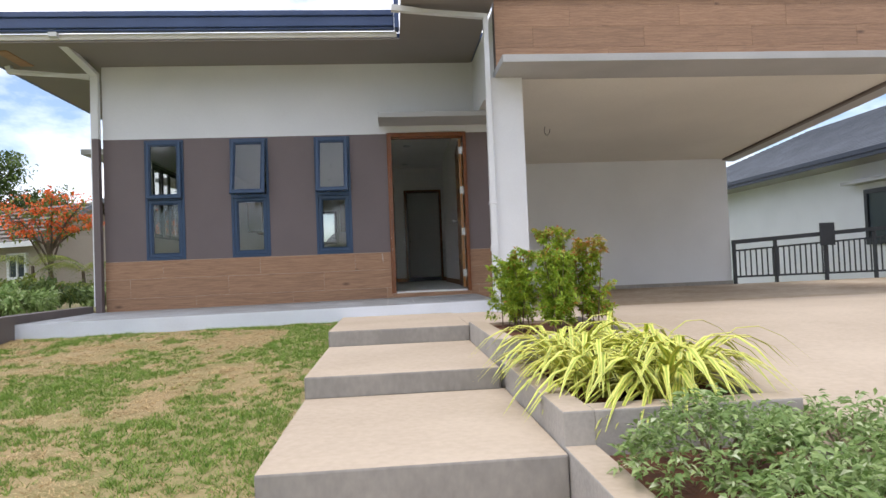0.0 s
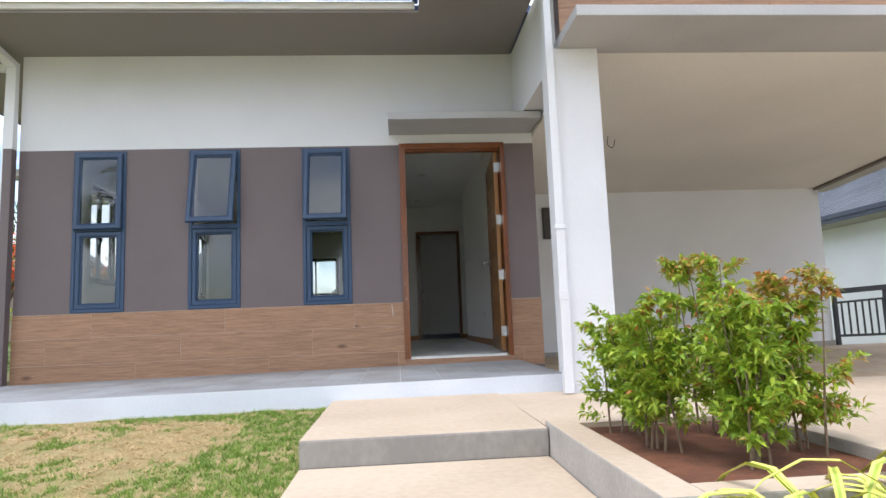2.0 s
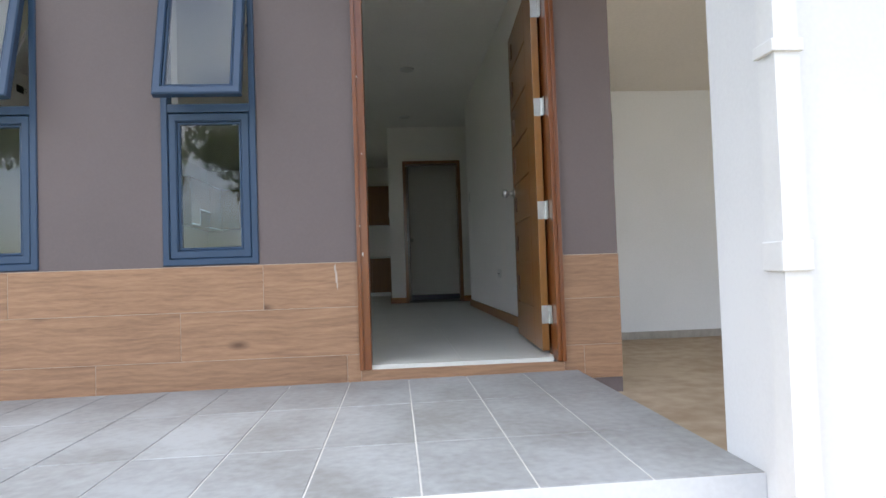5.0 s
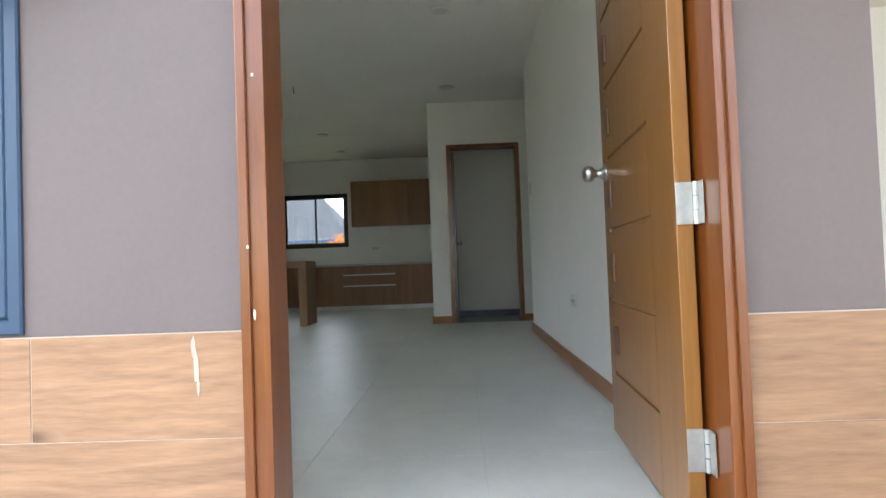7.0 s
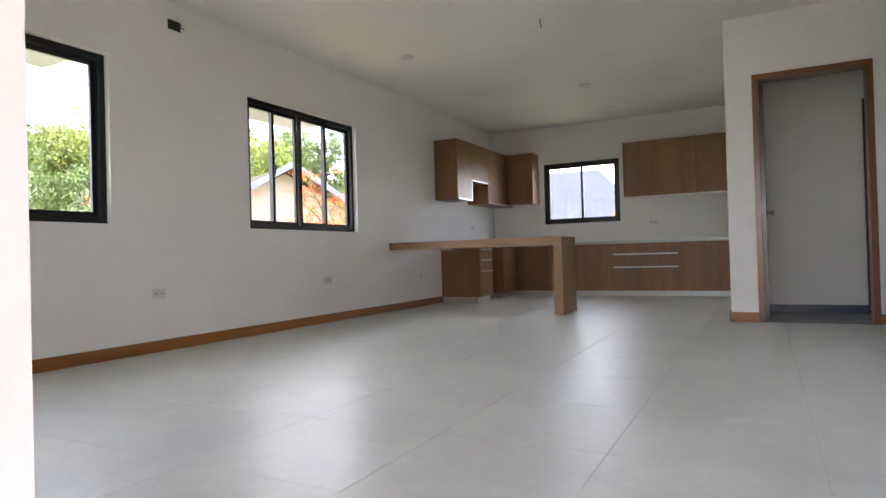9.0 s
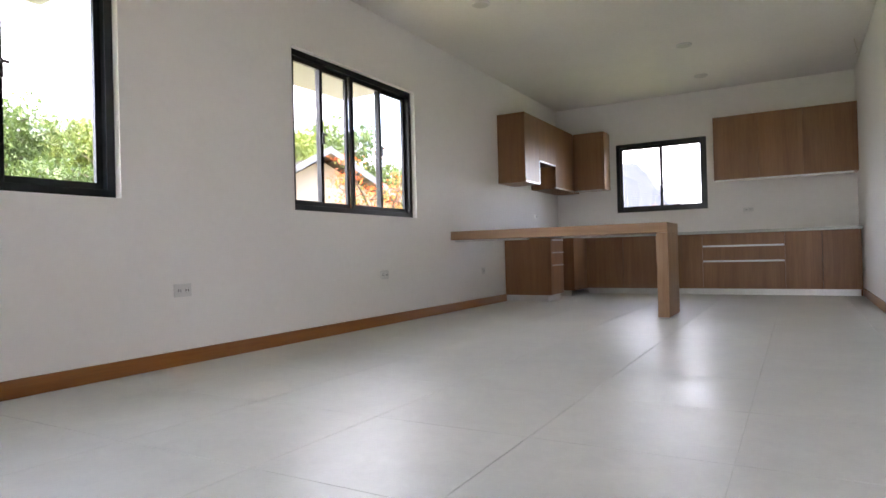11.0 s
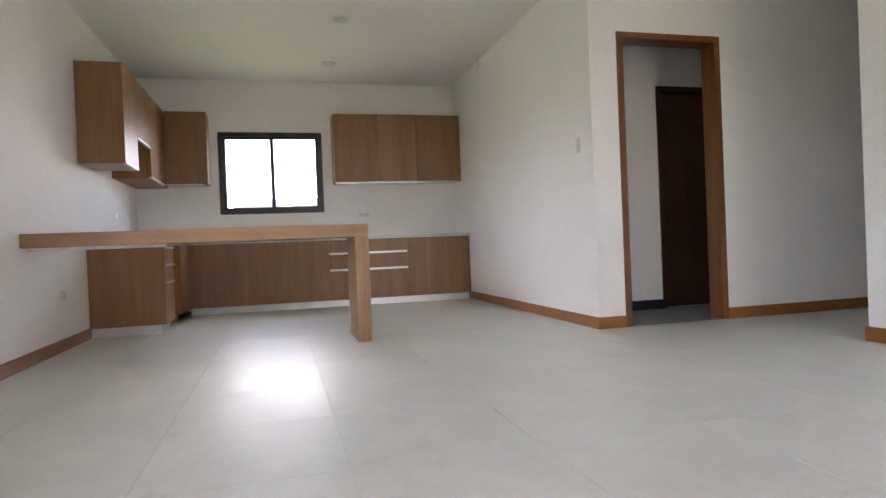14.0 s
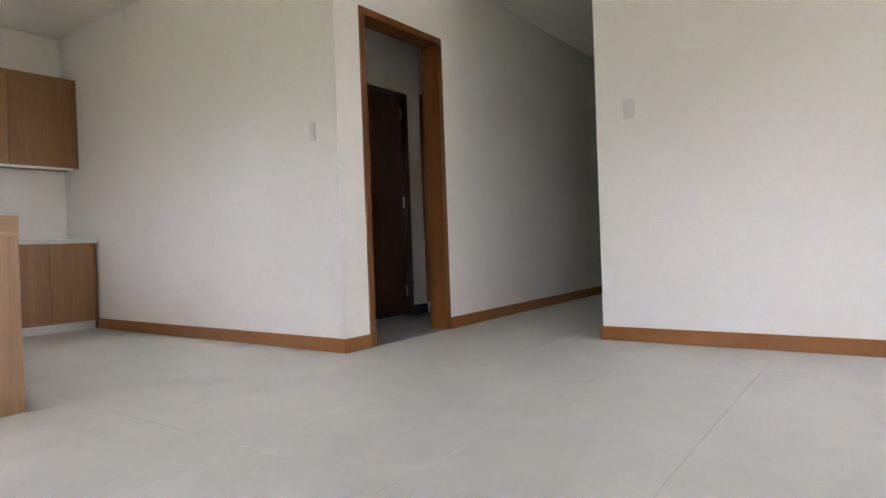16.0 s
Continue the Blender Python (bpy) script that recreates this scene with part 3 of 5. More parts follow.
# ---- windows ----
def awning_window(name, x0, x1, z0, z1, angle, label):
    """A tall navy window: fixed sash below, top-hung sash above, swung out by angle."""
    w = thing(name, label, "window", kind="structure")
    f, zt = 0.034, 1.372
    bm = ring(bmesh.new(), x0, x1, z0, z1, -0.012, 0.06, f)
    box(bm, x0 + f - 0.004, x1 - f + 0.004, -0.009, 0.055, zt - 0.022, zt + 0.022, bevel=0.003)
    part("window_frame", bm, NAVY_FRAME, w)

    def sash(parent, a, b, lo, hi, y0, y1):
        s, i = 0.044, 0.014
        ob = part("sash", ring(bmesh.new(), a, b, lo, hi, y0, y1, s, lip=0.007), NAVY_FRAME, parent)
        part("glazing_bead", ring(bmesh.new(), a + s, b - s, lo + s, hi - s, y0 + 0.012, y1, i, lip=0.005), NAVY_FRAME, ob)
        g = part("pane", boxes((a + s + 0.006, b - s - 0.006, (y0 + y1) / 2, (y0 + y1) / 2 + 0.004, lo + s + 0.006, hi - s - 0.006)), PANE_DARK, ob)
        g.visible_shadow = False
        return ob
    sash(w, x0 + f, x1 - f, z0 + f, zt - 0.025, -0.008, 0.035)
    up = sash(w, x0 + f - 0.006, x1 - f + 0.006, zt - 0.01 - (z1 - f), 0.0, -0.03, 0.012)
    up.location = (0, -0.012, z1 - f + 0.004)
    up.rotation_euler = (radians(-angle), 0, 0)
    if angle > 5:
        bm = bmesh.new()
        for x in (x0 + f + 0.004, x1 - f - 0.004):
            cyl(bm, (x, 0.01, z1 - f - 0.30), (x, -0.02 - 0.55 * math.sin(radians(angle)), z1 - f - 0.56), 0.006, 8)
        part("stay_arm", bm, STEEL, w)
    return w


for k, ((a, b), ang) in enumerate(zip(WINS, (1.5, 13, 13))):
    awning_window("window_%d" % (k + 1), a, b, W_Z0, W_Z1, ang, "navy aluminium window with a closed top-hung sash" if k == 0 else "navy aluminium window with its top-hung sash open")


def sliding_window(name, axis, pos, a0, a1, z0, z1, mulls, label):
    """A black aluminium slider in a wall opening; mulls are the uprights."""
    w = thing(name, label, "window", kind="structure")
    f = 0.045

    def bx(p, q, d0, d1, zb, zt):
        return (p, q, pos + d0, pos + d1, zb, zt) if axis == "x" else (pos + d0, pos + d1, p, q, zb, zt)
    inner = 1 if axis == "y" else -1
    part("window_frame", ring(bmesh.new(), a0, a1, z0, z1, pos + 0.035 * inner, pos - 0.035 * inner, f, axis, 0.003 * inner), BLACK_FRAME, w)
    edges = [a0 + f] + list(mulls) + [a1 - f]
    for i, (p, q) in enumerate(zip(edges, edges[1:])):
        d = -0.012 if i % 2 else 0.012
        s = 0.036
        mid = len(mulls) // 2 if len(mulls) > 1 else -1
        p2 = p - (0.014 if i and i - 1 != mid else -0.001 if i else 0)
        q2 = q + (0.014 if i < len(edges) - 2 and i != mid else -0.001 if i == mid else 0)
        sash = part("sash", ring(bmesh.new(), p2, q2, z0 + f, z1 - f, pos + d + 0.011 * inner, pos + d - 0.011 * inner, s, axis, 0.002), BLACK_FRAME, w)
        g = part("pane", boxes(bx(p2 + s, q2 - s, d - 0.002, d + 0.002, z0 + f + s, z1 - f - s)), PANE, sash)
        g.visible_shadow = False
    for i, m in enumerate(mulls):
        if len(mulls) == 1 or i != 1:
            bm = bmesh.new()
            zc = (z0 + z1) / 2 - 0.02
            inn = -0.045 if axis == "x" else 0.045
            b = bx(m - 0.011, m + 0.011, min(inn, inn * 0.5), max(inn, inn * 0.5), zc - 0.045, zc + 0.045)
            box(bm, *b, bevel=0.004)
            b = bx(m - 0.006, m + 0.03, min(inn * 1.3, inn), max(inn * 1.3, inn), zc + 0.02, zc + 0.035)
            box(bm, *b, bevel=0.003)
            part("latch", bm, BLACK_FRAME, w)
    return w


for k, (a, b) in enumerate(LW):
    sliding_window("window_%d" % (k + 4), "y", -4.195, a, b, LW_Z0, LW_Z1, [a + 0.37, a + 0.73, a + 1.07] if k == 0 else [a + 0.38, a + 0.74, a + 1.15], "wide black aluminium sliding window with four panes")
sliding_window("window_6", "x", 9.70, KW[0], KW[1], KW[2], KW[3], [-2.625], "black aluminium sliding kitchen window with two panes")
for k, (a, b) in enumerate(LW):
    tagged(part("window_hood", boxes((-5.05, -4.25, a - 0.10, b + 0.10, 2.20, 2.28), bevel=0.004), GREY_LEDGE), "thin concrete hood over a window", "window hood", kind="structure")

# ---- front door ----
door = thing("door_1", "open varnished wooden front door with grooves and small blocks", "door", kind="structure")
part("door_frame", boxes((DOOR_X0, DOOR_X0 + 0.055, -0.022, 0.115, -0.02, DOOR_Z1), (DOOR_X0, DOOR_X0 + 0.038, 0.115, 0.182, -0.02, DOOR_Z1), (DOOR_X1 - 0.037, DOOR_X1, -0.022, 0.17, -0.02, DOOR_Z1), (DOOR_X0 + 0.055, DOOR_X1 - 0.037, -0.022, 0.17, DOOR_Z1 - 0.055, DOOR_Z1), bevel=0.004), FRAME_WOOD, door)
part("door_stop", boxes((DOOR_X0 + 0.055, DOOR_X1 - 0.055, 0.03, 0.10, DOOR_Z1 - 0.07, DOOR_Z1 - 0.055), bevel=0.002), FRAME_WOOD, door)
part("architrave", boxes((DOOR_X0 - 0.006, DOOR_X0 + 0.016, -0.034, -0.0225, -0.02, DOOR_Z1), (DOOR_X1 - 0.016, DOOR_X1 + 0.006, -0.034, -0.0225, -0.02, DOOR_Z1), (DOOR_X0 + 0.016, DOOR_X1 - 0.016, -0.034, -0.0225, DOOR_Z1 - 0.016, DOOR_Z1), bevel=0.004), FRAME_WOOD, door)
part("strike_plate", boxes((DOOR_X0 + 0.037, DOOR_X0 + 0.041, 0.130, 0.170, 0.96, 1.06)), HINGE, door, "steel strike plate")
part("threshold", boxes((DOOR_X0 + 0.055, DOOR_X1 - 0.055, 0.0, 0.075, -0.05, 0.0)), FLOOR_TILE, door)
leaf = new("door_leaf")
leaf.parent = door
leaf.location = (0.492, 0.105, 0.022)
leaf.rotation_euler = (0, 0, radians(86.8))
LW_, LH_ = 0.945, 2.085
# the leaf lies along +x from its hinge; its outer face looks to +y
bm = bmesh.new()
zs = [0.0, 0.235, 0.50, 0.765, 1.03, 1.295, 1.56, 1.825, LH_]
g = 0.006
for za, zb in zip(zs, zs[1:]):
    box(bm, 0.24, 0.86, -0.040, 0.0, za + (g if za else 0), zb - (g if zb < LH_ else 0), bevel=0.003)
box(bm, 0.0, 0.24, -0.040, 0.0, 0.0, LH_, bevel=0.003)
box(bm, 0.86, LW_, -0.040, 0.0, 0.0, LH_, bevel=0.003)
box(bm, 0.02, 0.92, -0.034, -0.008, 0.01, LH_ - 0.01)
body = part("leaf_panel", bm, DOOR_WOOD, door)
body.parent = leaf
for za, zb in zip(zs[1:-1], zs[2:]):
    o = part("wood_block", boxes((0.765, 0.815, 0.0, 0.009, (za + zb) / 2 - 0.055, (za + zb) / 2 + 0.045), bevel=0.003), BLOCK_WOOD)
    o.parent = leaf
bm = bmesh.new()
for s in (1, -1):
    y = 0.0 if s > 0 else -0.04
    lathe(bm, (0.885, y, 0.985), (0, s, 0), [(0, 0.034), (0.006, 0.034), (0.012, 0.022), (0.03, 0.013), (0.042, 0.016), (0.052, 0.028), (0.066, 0.031), (0.080, 0.027), (0.088, 0.014)])
o = part("knob", bm, STEEL, None, "round satin steel door knob", True)
o.parent = leaf
for z in (0.20, 0.78, 1.36, 1.92):
    bm = bmesh.new()
    box(bm, -0.0035, -0.0005, -0.039, -0.001, z - 0.05, z + 0.05)
    for k in range(3):
        cyl(bm, (-0.006, -0.046, z - 0.05 + 0.034 * k), (-0.006, -0.046, z - 0.018 + 0.034 * k), 0.007, 10)
    box(bm, -0.045, -0.008, -0.052, -0.0495, z - 0.05, z + 0.05)
    o = part("hinge", bm, HINGE, None, "bright steel butt hinge")
    o.parent = leaf


# ---- inner doors ----
def door_frame(name, axis, pos, thick, a0, a1, z1, width, material, label):
    f = thing(name, label, "door", kind="structure")

    def bx(p, q, zb, zt):
        return (p, q, pos - 0.012, pos + thick + 0.012, zb, zt) if axis == "x" else (pos - 0.012, pos + thick + 0.012, p, q, zb, zt)
    part("jamb", boxes(bx(a0, a0 + width, 0.0, z1 - width), bevel=0.003), material, f)
    part("jamb", boxes(bx(a1 - width, a1, 0.0, z1 - width), bevel=0.003), material, f)
    part("head", boxes(bx(a0, a1, z1 - width, z1), bevel=0.003), material, f)
    return f


d2 = door_frame("door_2", "x", 6.07, 0.13, ID_X0, ID_X1, ID_Z1, 0.048, FRAME_DARK, "varnished door frame with its dark leaf folded inward")
o = part("leaf_panel", boxes((-0.115, -0.078, 6.215, 6.90, 0.012, 2.09), bevel=0.003), DARK_DOOR, d2, "dark stained open door leaf")
bm = bmesh.new()
for z in (0.2, 1.0, 1.9):
    box(bm, -0.1155, -0.1125, 6.10, 6.18, z - 0.05, z + 0.05)
part("hinge", bm, HINGE, d2, "bright steel hinges")
bm = bmesh.new()
lathe(bm, (-0.078, 6.84, 0.98), (1, 0, 0), [(0, 0.03), (0.008, 0.03), (0.014, 0.012), (0.035, 0.014), (0.045, 0.026), (0.06, 0.027), (0.07, 0.015)])
part("knob", bm, STEEL, d2, "round steel knob", True)
d3 = door_frame("door_3", "x", UT_Y, 0.13, IN_X0, IN_X1, 2.0, 0.045, DARK_DOOR, "closed dark stained inner door in its frame")
part("leaf_panel", boxes((IN_X0 + 0.046, IN_X1 - 0.046, UT_Y + 0.03, UT_Y + 0.07, 0.01, 1.95), bevel=0.003), DARK_DOOR, d3)
bm = bmesh.new()
for z in (0.22, 1.02, 1.82):
    box(bm, IN_X1 - 0.062, IN_X1 - 0.022, UT_Y + 0.02, UT_Y + 0.028, z - 0.05, z + 0.05)
part("hinge", bm, HINGE, d3, "small steel hinges")
d4 = thing("door_4", "brown wooden door on the small room's side wall", "door", kind="structure")
part("leaf_panel", boxes((1.525, 1.559, 6.24, 6.90, 0.10, 2.02), bevel=0.003), CAB_WOOD, d4)

# ---- baseboards ----
BB = 0.085
bb = [("baseboard_west", (-4.11, -4.095, 0.26, 7.68)), ("baseboard_east", (0.663, 0.678, 1.10, 4.87)), ("baseboard_east_end", (0.663, 4.2, 4.87, 4.885)),
      ("baseboard_hall_left", (-0.395, ID_X0, 6.055, 6.07)), ("baseboard_hall_right", (ID_X1, 4.2, 6.055, 6.07)), ("baseboard_kitchen", (-0.395, -0.38, 6.07, 9.08))]
for name, (x0, x1, y0, y1) in bb:
    m = BASE_WOOD if x1 - x0 > y1 - y0 else BASE_WOOD_Y
    tagged(part(name, boxes((x0, x1, y0, y1, 0.0, BB), bevel=0.002), m), "varnished brown wooden baseboard", "baseboard", kind="structure")
tagged(part("baseboard_utility", boxes((-0.25, IN_X0, UT_Y - 0.012, UT_Y, 0.0, 0.085), (IN_X1, 1.56, UT_Y - 0.012, UT_Y, 0.0, 0.085)), NAVY_TILE), "dark navy tile skirting", "baseboard", kind="structure")

# ---- kitchen ----
KF, KB = 9.08, 9.66
CT0, CT1 = 0.752, 0.786


def front(parent, x0, x1, z0, z1, name="door", y=KF):
    g = 0.0022
    return part(name, boxes((x0 + g, x1 - g, y, y + 0.018, z0 + g, z1 - g), bevel=0.0012), CAB_WOOD, parent)


def base_unit(x0, x1, label, fronts, strips=()):
    c = thing("base_cabinet", label, "cabinet", "kitchen base cabinets")
    part("body", boxes((x0 + 0.001, x1 - 0.001, KF + 0.019, KB - 0.003, 0.075, CT0 - 0.002)), CAB_WOOD, c)
    part("toe_kick", boxes((x0, x1, KF + 0.05, KF + 0.065, 0.0, 0.073)), ALU, c, "brushed aluminium toe kick")
    for a, b, z0, z1, n in fronts:
        front(c, a, b, z0, z1, n)
    for a, b, z in strips:
        part("handle", boxes((a + 0.006, b - 0.006, KF - 0.014, KF - 0.0005, z - 0.011, z + 0.011), bevel=0.002), ALU, c, "long aluminium handle strip")
    return c


Z0, Z1 = 0.078, CT0 - 0.004
base_unit(-3.52, -3.03, "corner base cabinet in walnut laminate", [(-3.52, -3.03, Z0, Z1, "door")])
base_unit(-3.03, -2.498, "walnut laminate base cabinet with a plain door", [(-3.03, -2.498, Z0, Z1, "door")])
base_unit(-2.498, -2.05, "walnut laminate base cabinet beside the drawers", [(-2.498, -2.05, Z0, Z1, "door")])
base_unit(-2.05, -1.15, "walnut drawer unit with aluminium strips", [(-2.05, -1.15, Z0, 0.412, "drawer"), (-2.05, -1.15, 0.412, 0.598, "drawer"), (-2.05, -1.15, 0.598, Z1, "drawer")], [(-2.05, -1.15, 0.412), (-2.05, -1.15, 0.598)])
base_unit(-1.15, -0.775, "walnut laminate base cabinet with a plain door", [(-1.15, -0.775, Z0, Z1, "door")])
base_unit(-0.775, -0.398, "walnut laminate end cabinet at the side wall", [(-0.775, -0.42, Z0, Z1, "door"), (-0.42, -0.398, 0.0, Z1, "filler")])
c = thing("base_cabinet", "walnut drawer cabinet with an end panel and chrome grips", "cabinet", "kitchen base cabinets")
part("body", boxes((-4.108, -3.545, 7.70, 8.118, 0.075, CT0 - 0.002)), CAB_WOOD, c)
part("end_panel", boxes((-4.108, -3.523, 7.68, 7.698, 0.075, CT0 - 0.002), bevel=0.0012), CAB_WOOD, c)
part("toe_kick", boxes((-4.108, -3.57, 7.69, 7.705, 0.0, 0.073), (-3.585, -3.57, 7.706, 8.118, 0.0, 0.073)), ALU, c, "brushed aluminium toe kick")
for z0, z1 in ((Z0, 0.45), (0.45, 0.60), (0.60, Z1)):
    d = part("drawer", boxes((-3.543, -3.523, 7.70, 8.116, z0 + 0.002, z1 - 0.002), bevel=0.0012), CAB_WOOD, c)
    part("grip", boxes((-3.5225, -3.508, 7.72, 8.09, z1 - 0.035, z1 - 0.018), bevel=0.002), STEEL, d, "chrome grip")
c = thing("base_cabinet", "walnut corner cabinet beyond the cooker gap", "cabinet", "kitchen base cabinets")
part("body", boxes((-4.108, -3.523, 8.53, 9.655, 0.075, CT0 - 0.002), bevel=0.0012), CAB_WOOD, c)
part("toe_kick", boxes((-4.108, -3.57, 8.54, 8.555, 0.0, 0.073)), ALU, c, "brushed aluminium toe kick")
top = thing("countertop", "thin pale solid kitchen countertop along two walls", "countertop")
part("slab", boxes((-4.108, -0.384, KF - 0.018, KB - 0.002, CT0, CT1), (-4.108, -3.505, 8.53, KF - 0.0185, CT0, CT1), (-4.108, -3.505, 7.68, 8.12, CT0, CT1), bevel=0.003), STONE_TOP, top)

UZ0, UZ1 = 1.415, 2.235


def upper_unit(label, x0, x1, y0, y1, seams=(), strip=True):
    c = thing("wall_cabinet", label, "cabinet", "kitchen wall cabinets")
    part("body", boxes((x0, x1, y0 + 0.019, y1, UZ0 + 0.02, UZ1)), CAB_WOOD, c)
    cuts = [x0] + list(seams) + [x1]
    for a, b in zip(cuts, cuts[1:]):
        part("door", boxes((a + 0.0018, b - 0.0018, y0, y0 + 0.018, UZ0 + 0.022, UZ1 - 0.001), bevel=0.0012), CAB_WOOD, c)
    if strip:
        part("handle", boxes((x0 + 0.01, x1 - 0.05, y0 - 0.006, y0 + 0.02, UZ0 - 0.002, UZ0 + 0.018), bevel=0.002), ALU, c, "aluminium handle strip along the bottom")
    return c


upper_unit("walnut laminate wall cabinet above the counter", -1.925, -0.384, 9.36, 9.658, (-1.41, -0.935))
c = upper_unit("walnut corner wall cabinet beside the kitchen window", -3.757, -3.32, 9.36, 9.658, (-3.345,))
c = thing("wall_cabinet", "walnut side wall cabinets with a raised hood section", "cabinet", "kitchen wall cabinets")
XF = -3.76
part("body", boxes((-4.108, XF - 0.019, 7.568, 8.03, UZ0, UZ1), (-4.108, XF - 0.019, 8.03, 8.60, 1.70, UZ1), (-4.108, XF - 0.019, 8.60, 9.655, UZ0, UZ1)), CAB_WOOD, c)
part("end_panel", boxes((-4.108, XF, 7.55, 7.567, UZ0, UZ1), bevel=0.0012), CAB_WOOD, c)
for y0, y1, z0 in ((7.568, 8.03, UZ0), (8.03, 8.60, 1.70), (8.60, 9.355, UZ0)):
    d = part("door", boxes((XF - 0.018, XF, y0 + 0.002, y1 - 0.002, z0 + 0.02, UZ1), bevel=0.0012), CAB_WOOD, c)
    part("handle", boxes((XF - 0.02, XF + 0.006, y0 + 0.006, y1 - 0.006, z0, z0 + 0.018), bevel=0.002), ALU, d, "aluminium edge strip")
part("edge_strip", boxes((XF - 0.003, XF + 0.003, 8.018, 8.029, UZ0 + 0.02, 1.70)), ALU, c, "aluminium edge strip")

bar = thing("breakfast_bar", "oak laminate breakfast bar with one slab leg", "bar counter")
part("top", boxes((-4.108, -1.982, 6.338, 6.86, 0.732, 0.820), bevel=0.003), BAR_WOOD, bar)
part("leg", boxes((-2.078, -1.982, 6.342, 6.856, 0.0, 0.731), bevel=0.003), BAR_WOOD_Z, bar)
# added strip standing for the shadow line below the top, no real support
part("bracket", boxes((-4.10, -3.3, 6.42, 6.46, 0.712, 0.7315)), ALU, bar, "strip added for the shadow line under the bar top")


# ---- outlets, switches, lamps, wires ----
def plate(name, label, x, y, z, face, w=0.115, h=0.075, n=2, slots=True):
    """A wall plate; face is the way it looks: +x, -x or -y."""
    p = thing(name, label, "outlet" if slots else "switch", "wall plates")
    turn = {"-y": 0, "+x": 90, "-x": -90}[face]
    p.location, p.rotation_euler = (x, y, z), (0, 0, radians(turn))
    part("cover", boxes((-w / 2, w / 2, -0.008, 0.0, -h / 2, h / 2), bevel=0.003), PLASTIC, p)
    for k in range(n):
        cx = (k - (n - 1) / 2) * w / (n + 0.3)
        if slots:
            s = part("socket", boxes((cx - 0.017, cx + 0.017, -0.0105, -0.0081, -0.022, 0.022), bevel=0.001), PLASTIC, p)
            part("slot", boxes((cx - 0.010, cx - 0.006, -0.0112, -0.0104, -0.008, 0.008), (cx + 0.006, cx + 0.010, -0.0112, -0.0104, -0.008, 0.008)), DARK, s, "dark slots")
        else:
            part("rocker", boxes((cx - 0.014, cx + 0.014, -0.012, -0.0081, -0.026, 0.026), bevel=0.0015), PLASTIC, p)
    return p


for y in (3.14, 5.15):
    plate("wall_outlet", "white double power outlet low on the wall", -4.11, y, 0.43, "+x")
plate("wall_outlet", "white power outlet under the breakfast bar", -4.11, 7.08, 0.39, "+x", 0.075, 0.075, 1)
plate("wall_outlet", "white triple outlet plate low on the wall", 0.678, 2.54, 0.435, "-x", 0.17, 0.08, 3)
plate("wall_outlet", "white power outlet above the kitchen counter", -1.56, 9.66, 1.06, "-y", 0.12, 0.05, 2)
plate("wall_outlet", "white power outlet on the wall above the counter", -4.11, 8.75, 1.06, "+x", 0.075, 0.05, 1)
plate("wall_switch", "white light switch beside the kitchen corner", -0.38, 6.285, 1.36, "-x", 0.05, 0.115, 1, False)
plate("wall_switch", "white light switch near the hall corner", 0.678, 4.665, 1.41, "-x", 0.065, 0.12, 1, False)

lamp0 = None
for x, y in ((-1.985, 8.854), (-1.98, 7.52), (-3.25, 5.42), (-0.12, 5.42), (-0.12, 3.35)):
    if lamp0 is None:
        lamp0 = thing("ceiling_light", "unlit round white flush ceiling light", "ceiling light", "ceiling lights", (x, y, CEIL_Z))
        bm = bmesh.new()
        lathe(bm, (0, 0, -0.016), (0, 0, 1), [(0, 0.066), (0.004, 0.076), (0.016, 0.078)], 28)
        part("rim", bm, PLASTIC, lamp0, smooth=False)
        bm = bmesh.new()
        lathe(bm, (0, 0, -0.019), (0, 0, 1), [(0, 0.056), (0.002, 0.06), (0.003, 0.06)], 28)
        part("diffuser", bm, mat("frosted_diffuser", (0.7, 0.7, 0.66), 0.5, vary=0.03), lamp0)
    else:
        copy_thing(lamp0, pose(x, y, CEIL_Z))


def wire(name, label, pts, r=0.004, material=None):
    cu = bpy.data.curves.new(name, "CURVE")
    cu.dimensions, cu.bevel_depth, cu.bevel_resolution = "3D", r, 2
    sp = cu.splines.new("NURBS")
    sp.points.add(len(pts) - 1)
    for q, p in zip(sp.points, pts):
        q.co = (*p, 1)
    sp.use_endpoint_u, sp.order_u = True, 3
    cu.materials.append(material or PLASTIC)
    return tagged(new(name, cu), label, "wire", "loose wires")


wire("ceiling_wire", "short loose wires hanging from the ceiling", [(-1.76, 5.15, CEIL_Z), (-1.76, 5.15, CEIL_Z - 0.04), (-1.75, 5.15, CEIL_Z - 0.08)], 0.004, DARK)
wire("ceiling_wire", "short looped wire hanging near the kitchen wall", [(-0.47, 8.33, CEIL_Z), (-0.46, 8.33, CEIL_Z - 0.07), (-0.44, 8.33, CEIL_Z - 0.13), (-0.47, 8.33, CEIL_Z - 0.16)], 0.004, CREAM)
cpz = lambda y: 2.36 - 0.29 * (y + 1.74) / 3.94
wire("ceiling_wire", "looped wires hanging from the carport ceiling", [(1.72, 0.0, cpz(0)), (1.70, 0.0, cpz(0) - 0.06), (1.73, 0.0, cpz(0) - 0.13), (1.78, 0.0, cpz(0) - 0.12), (1.79, 0.0, cpz(0) - 0.04)], 0.004, DARK)
jb = thing("junction_box", "open junction box with black wires high on the wall", "junction box")
part("recess", boxes((-4.1095, -4.105, 3.275, 3.39, 2.455, 2.53)), DARK, jb)
bm = bmesh.new()
rnd = random.Random(4)
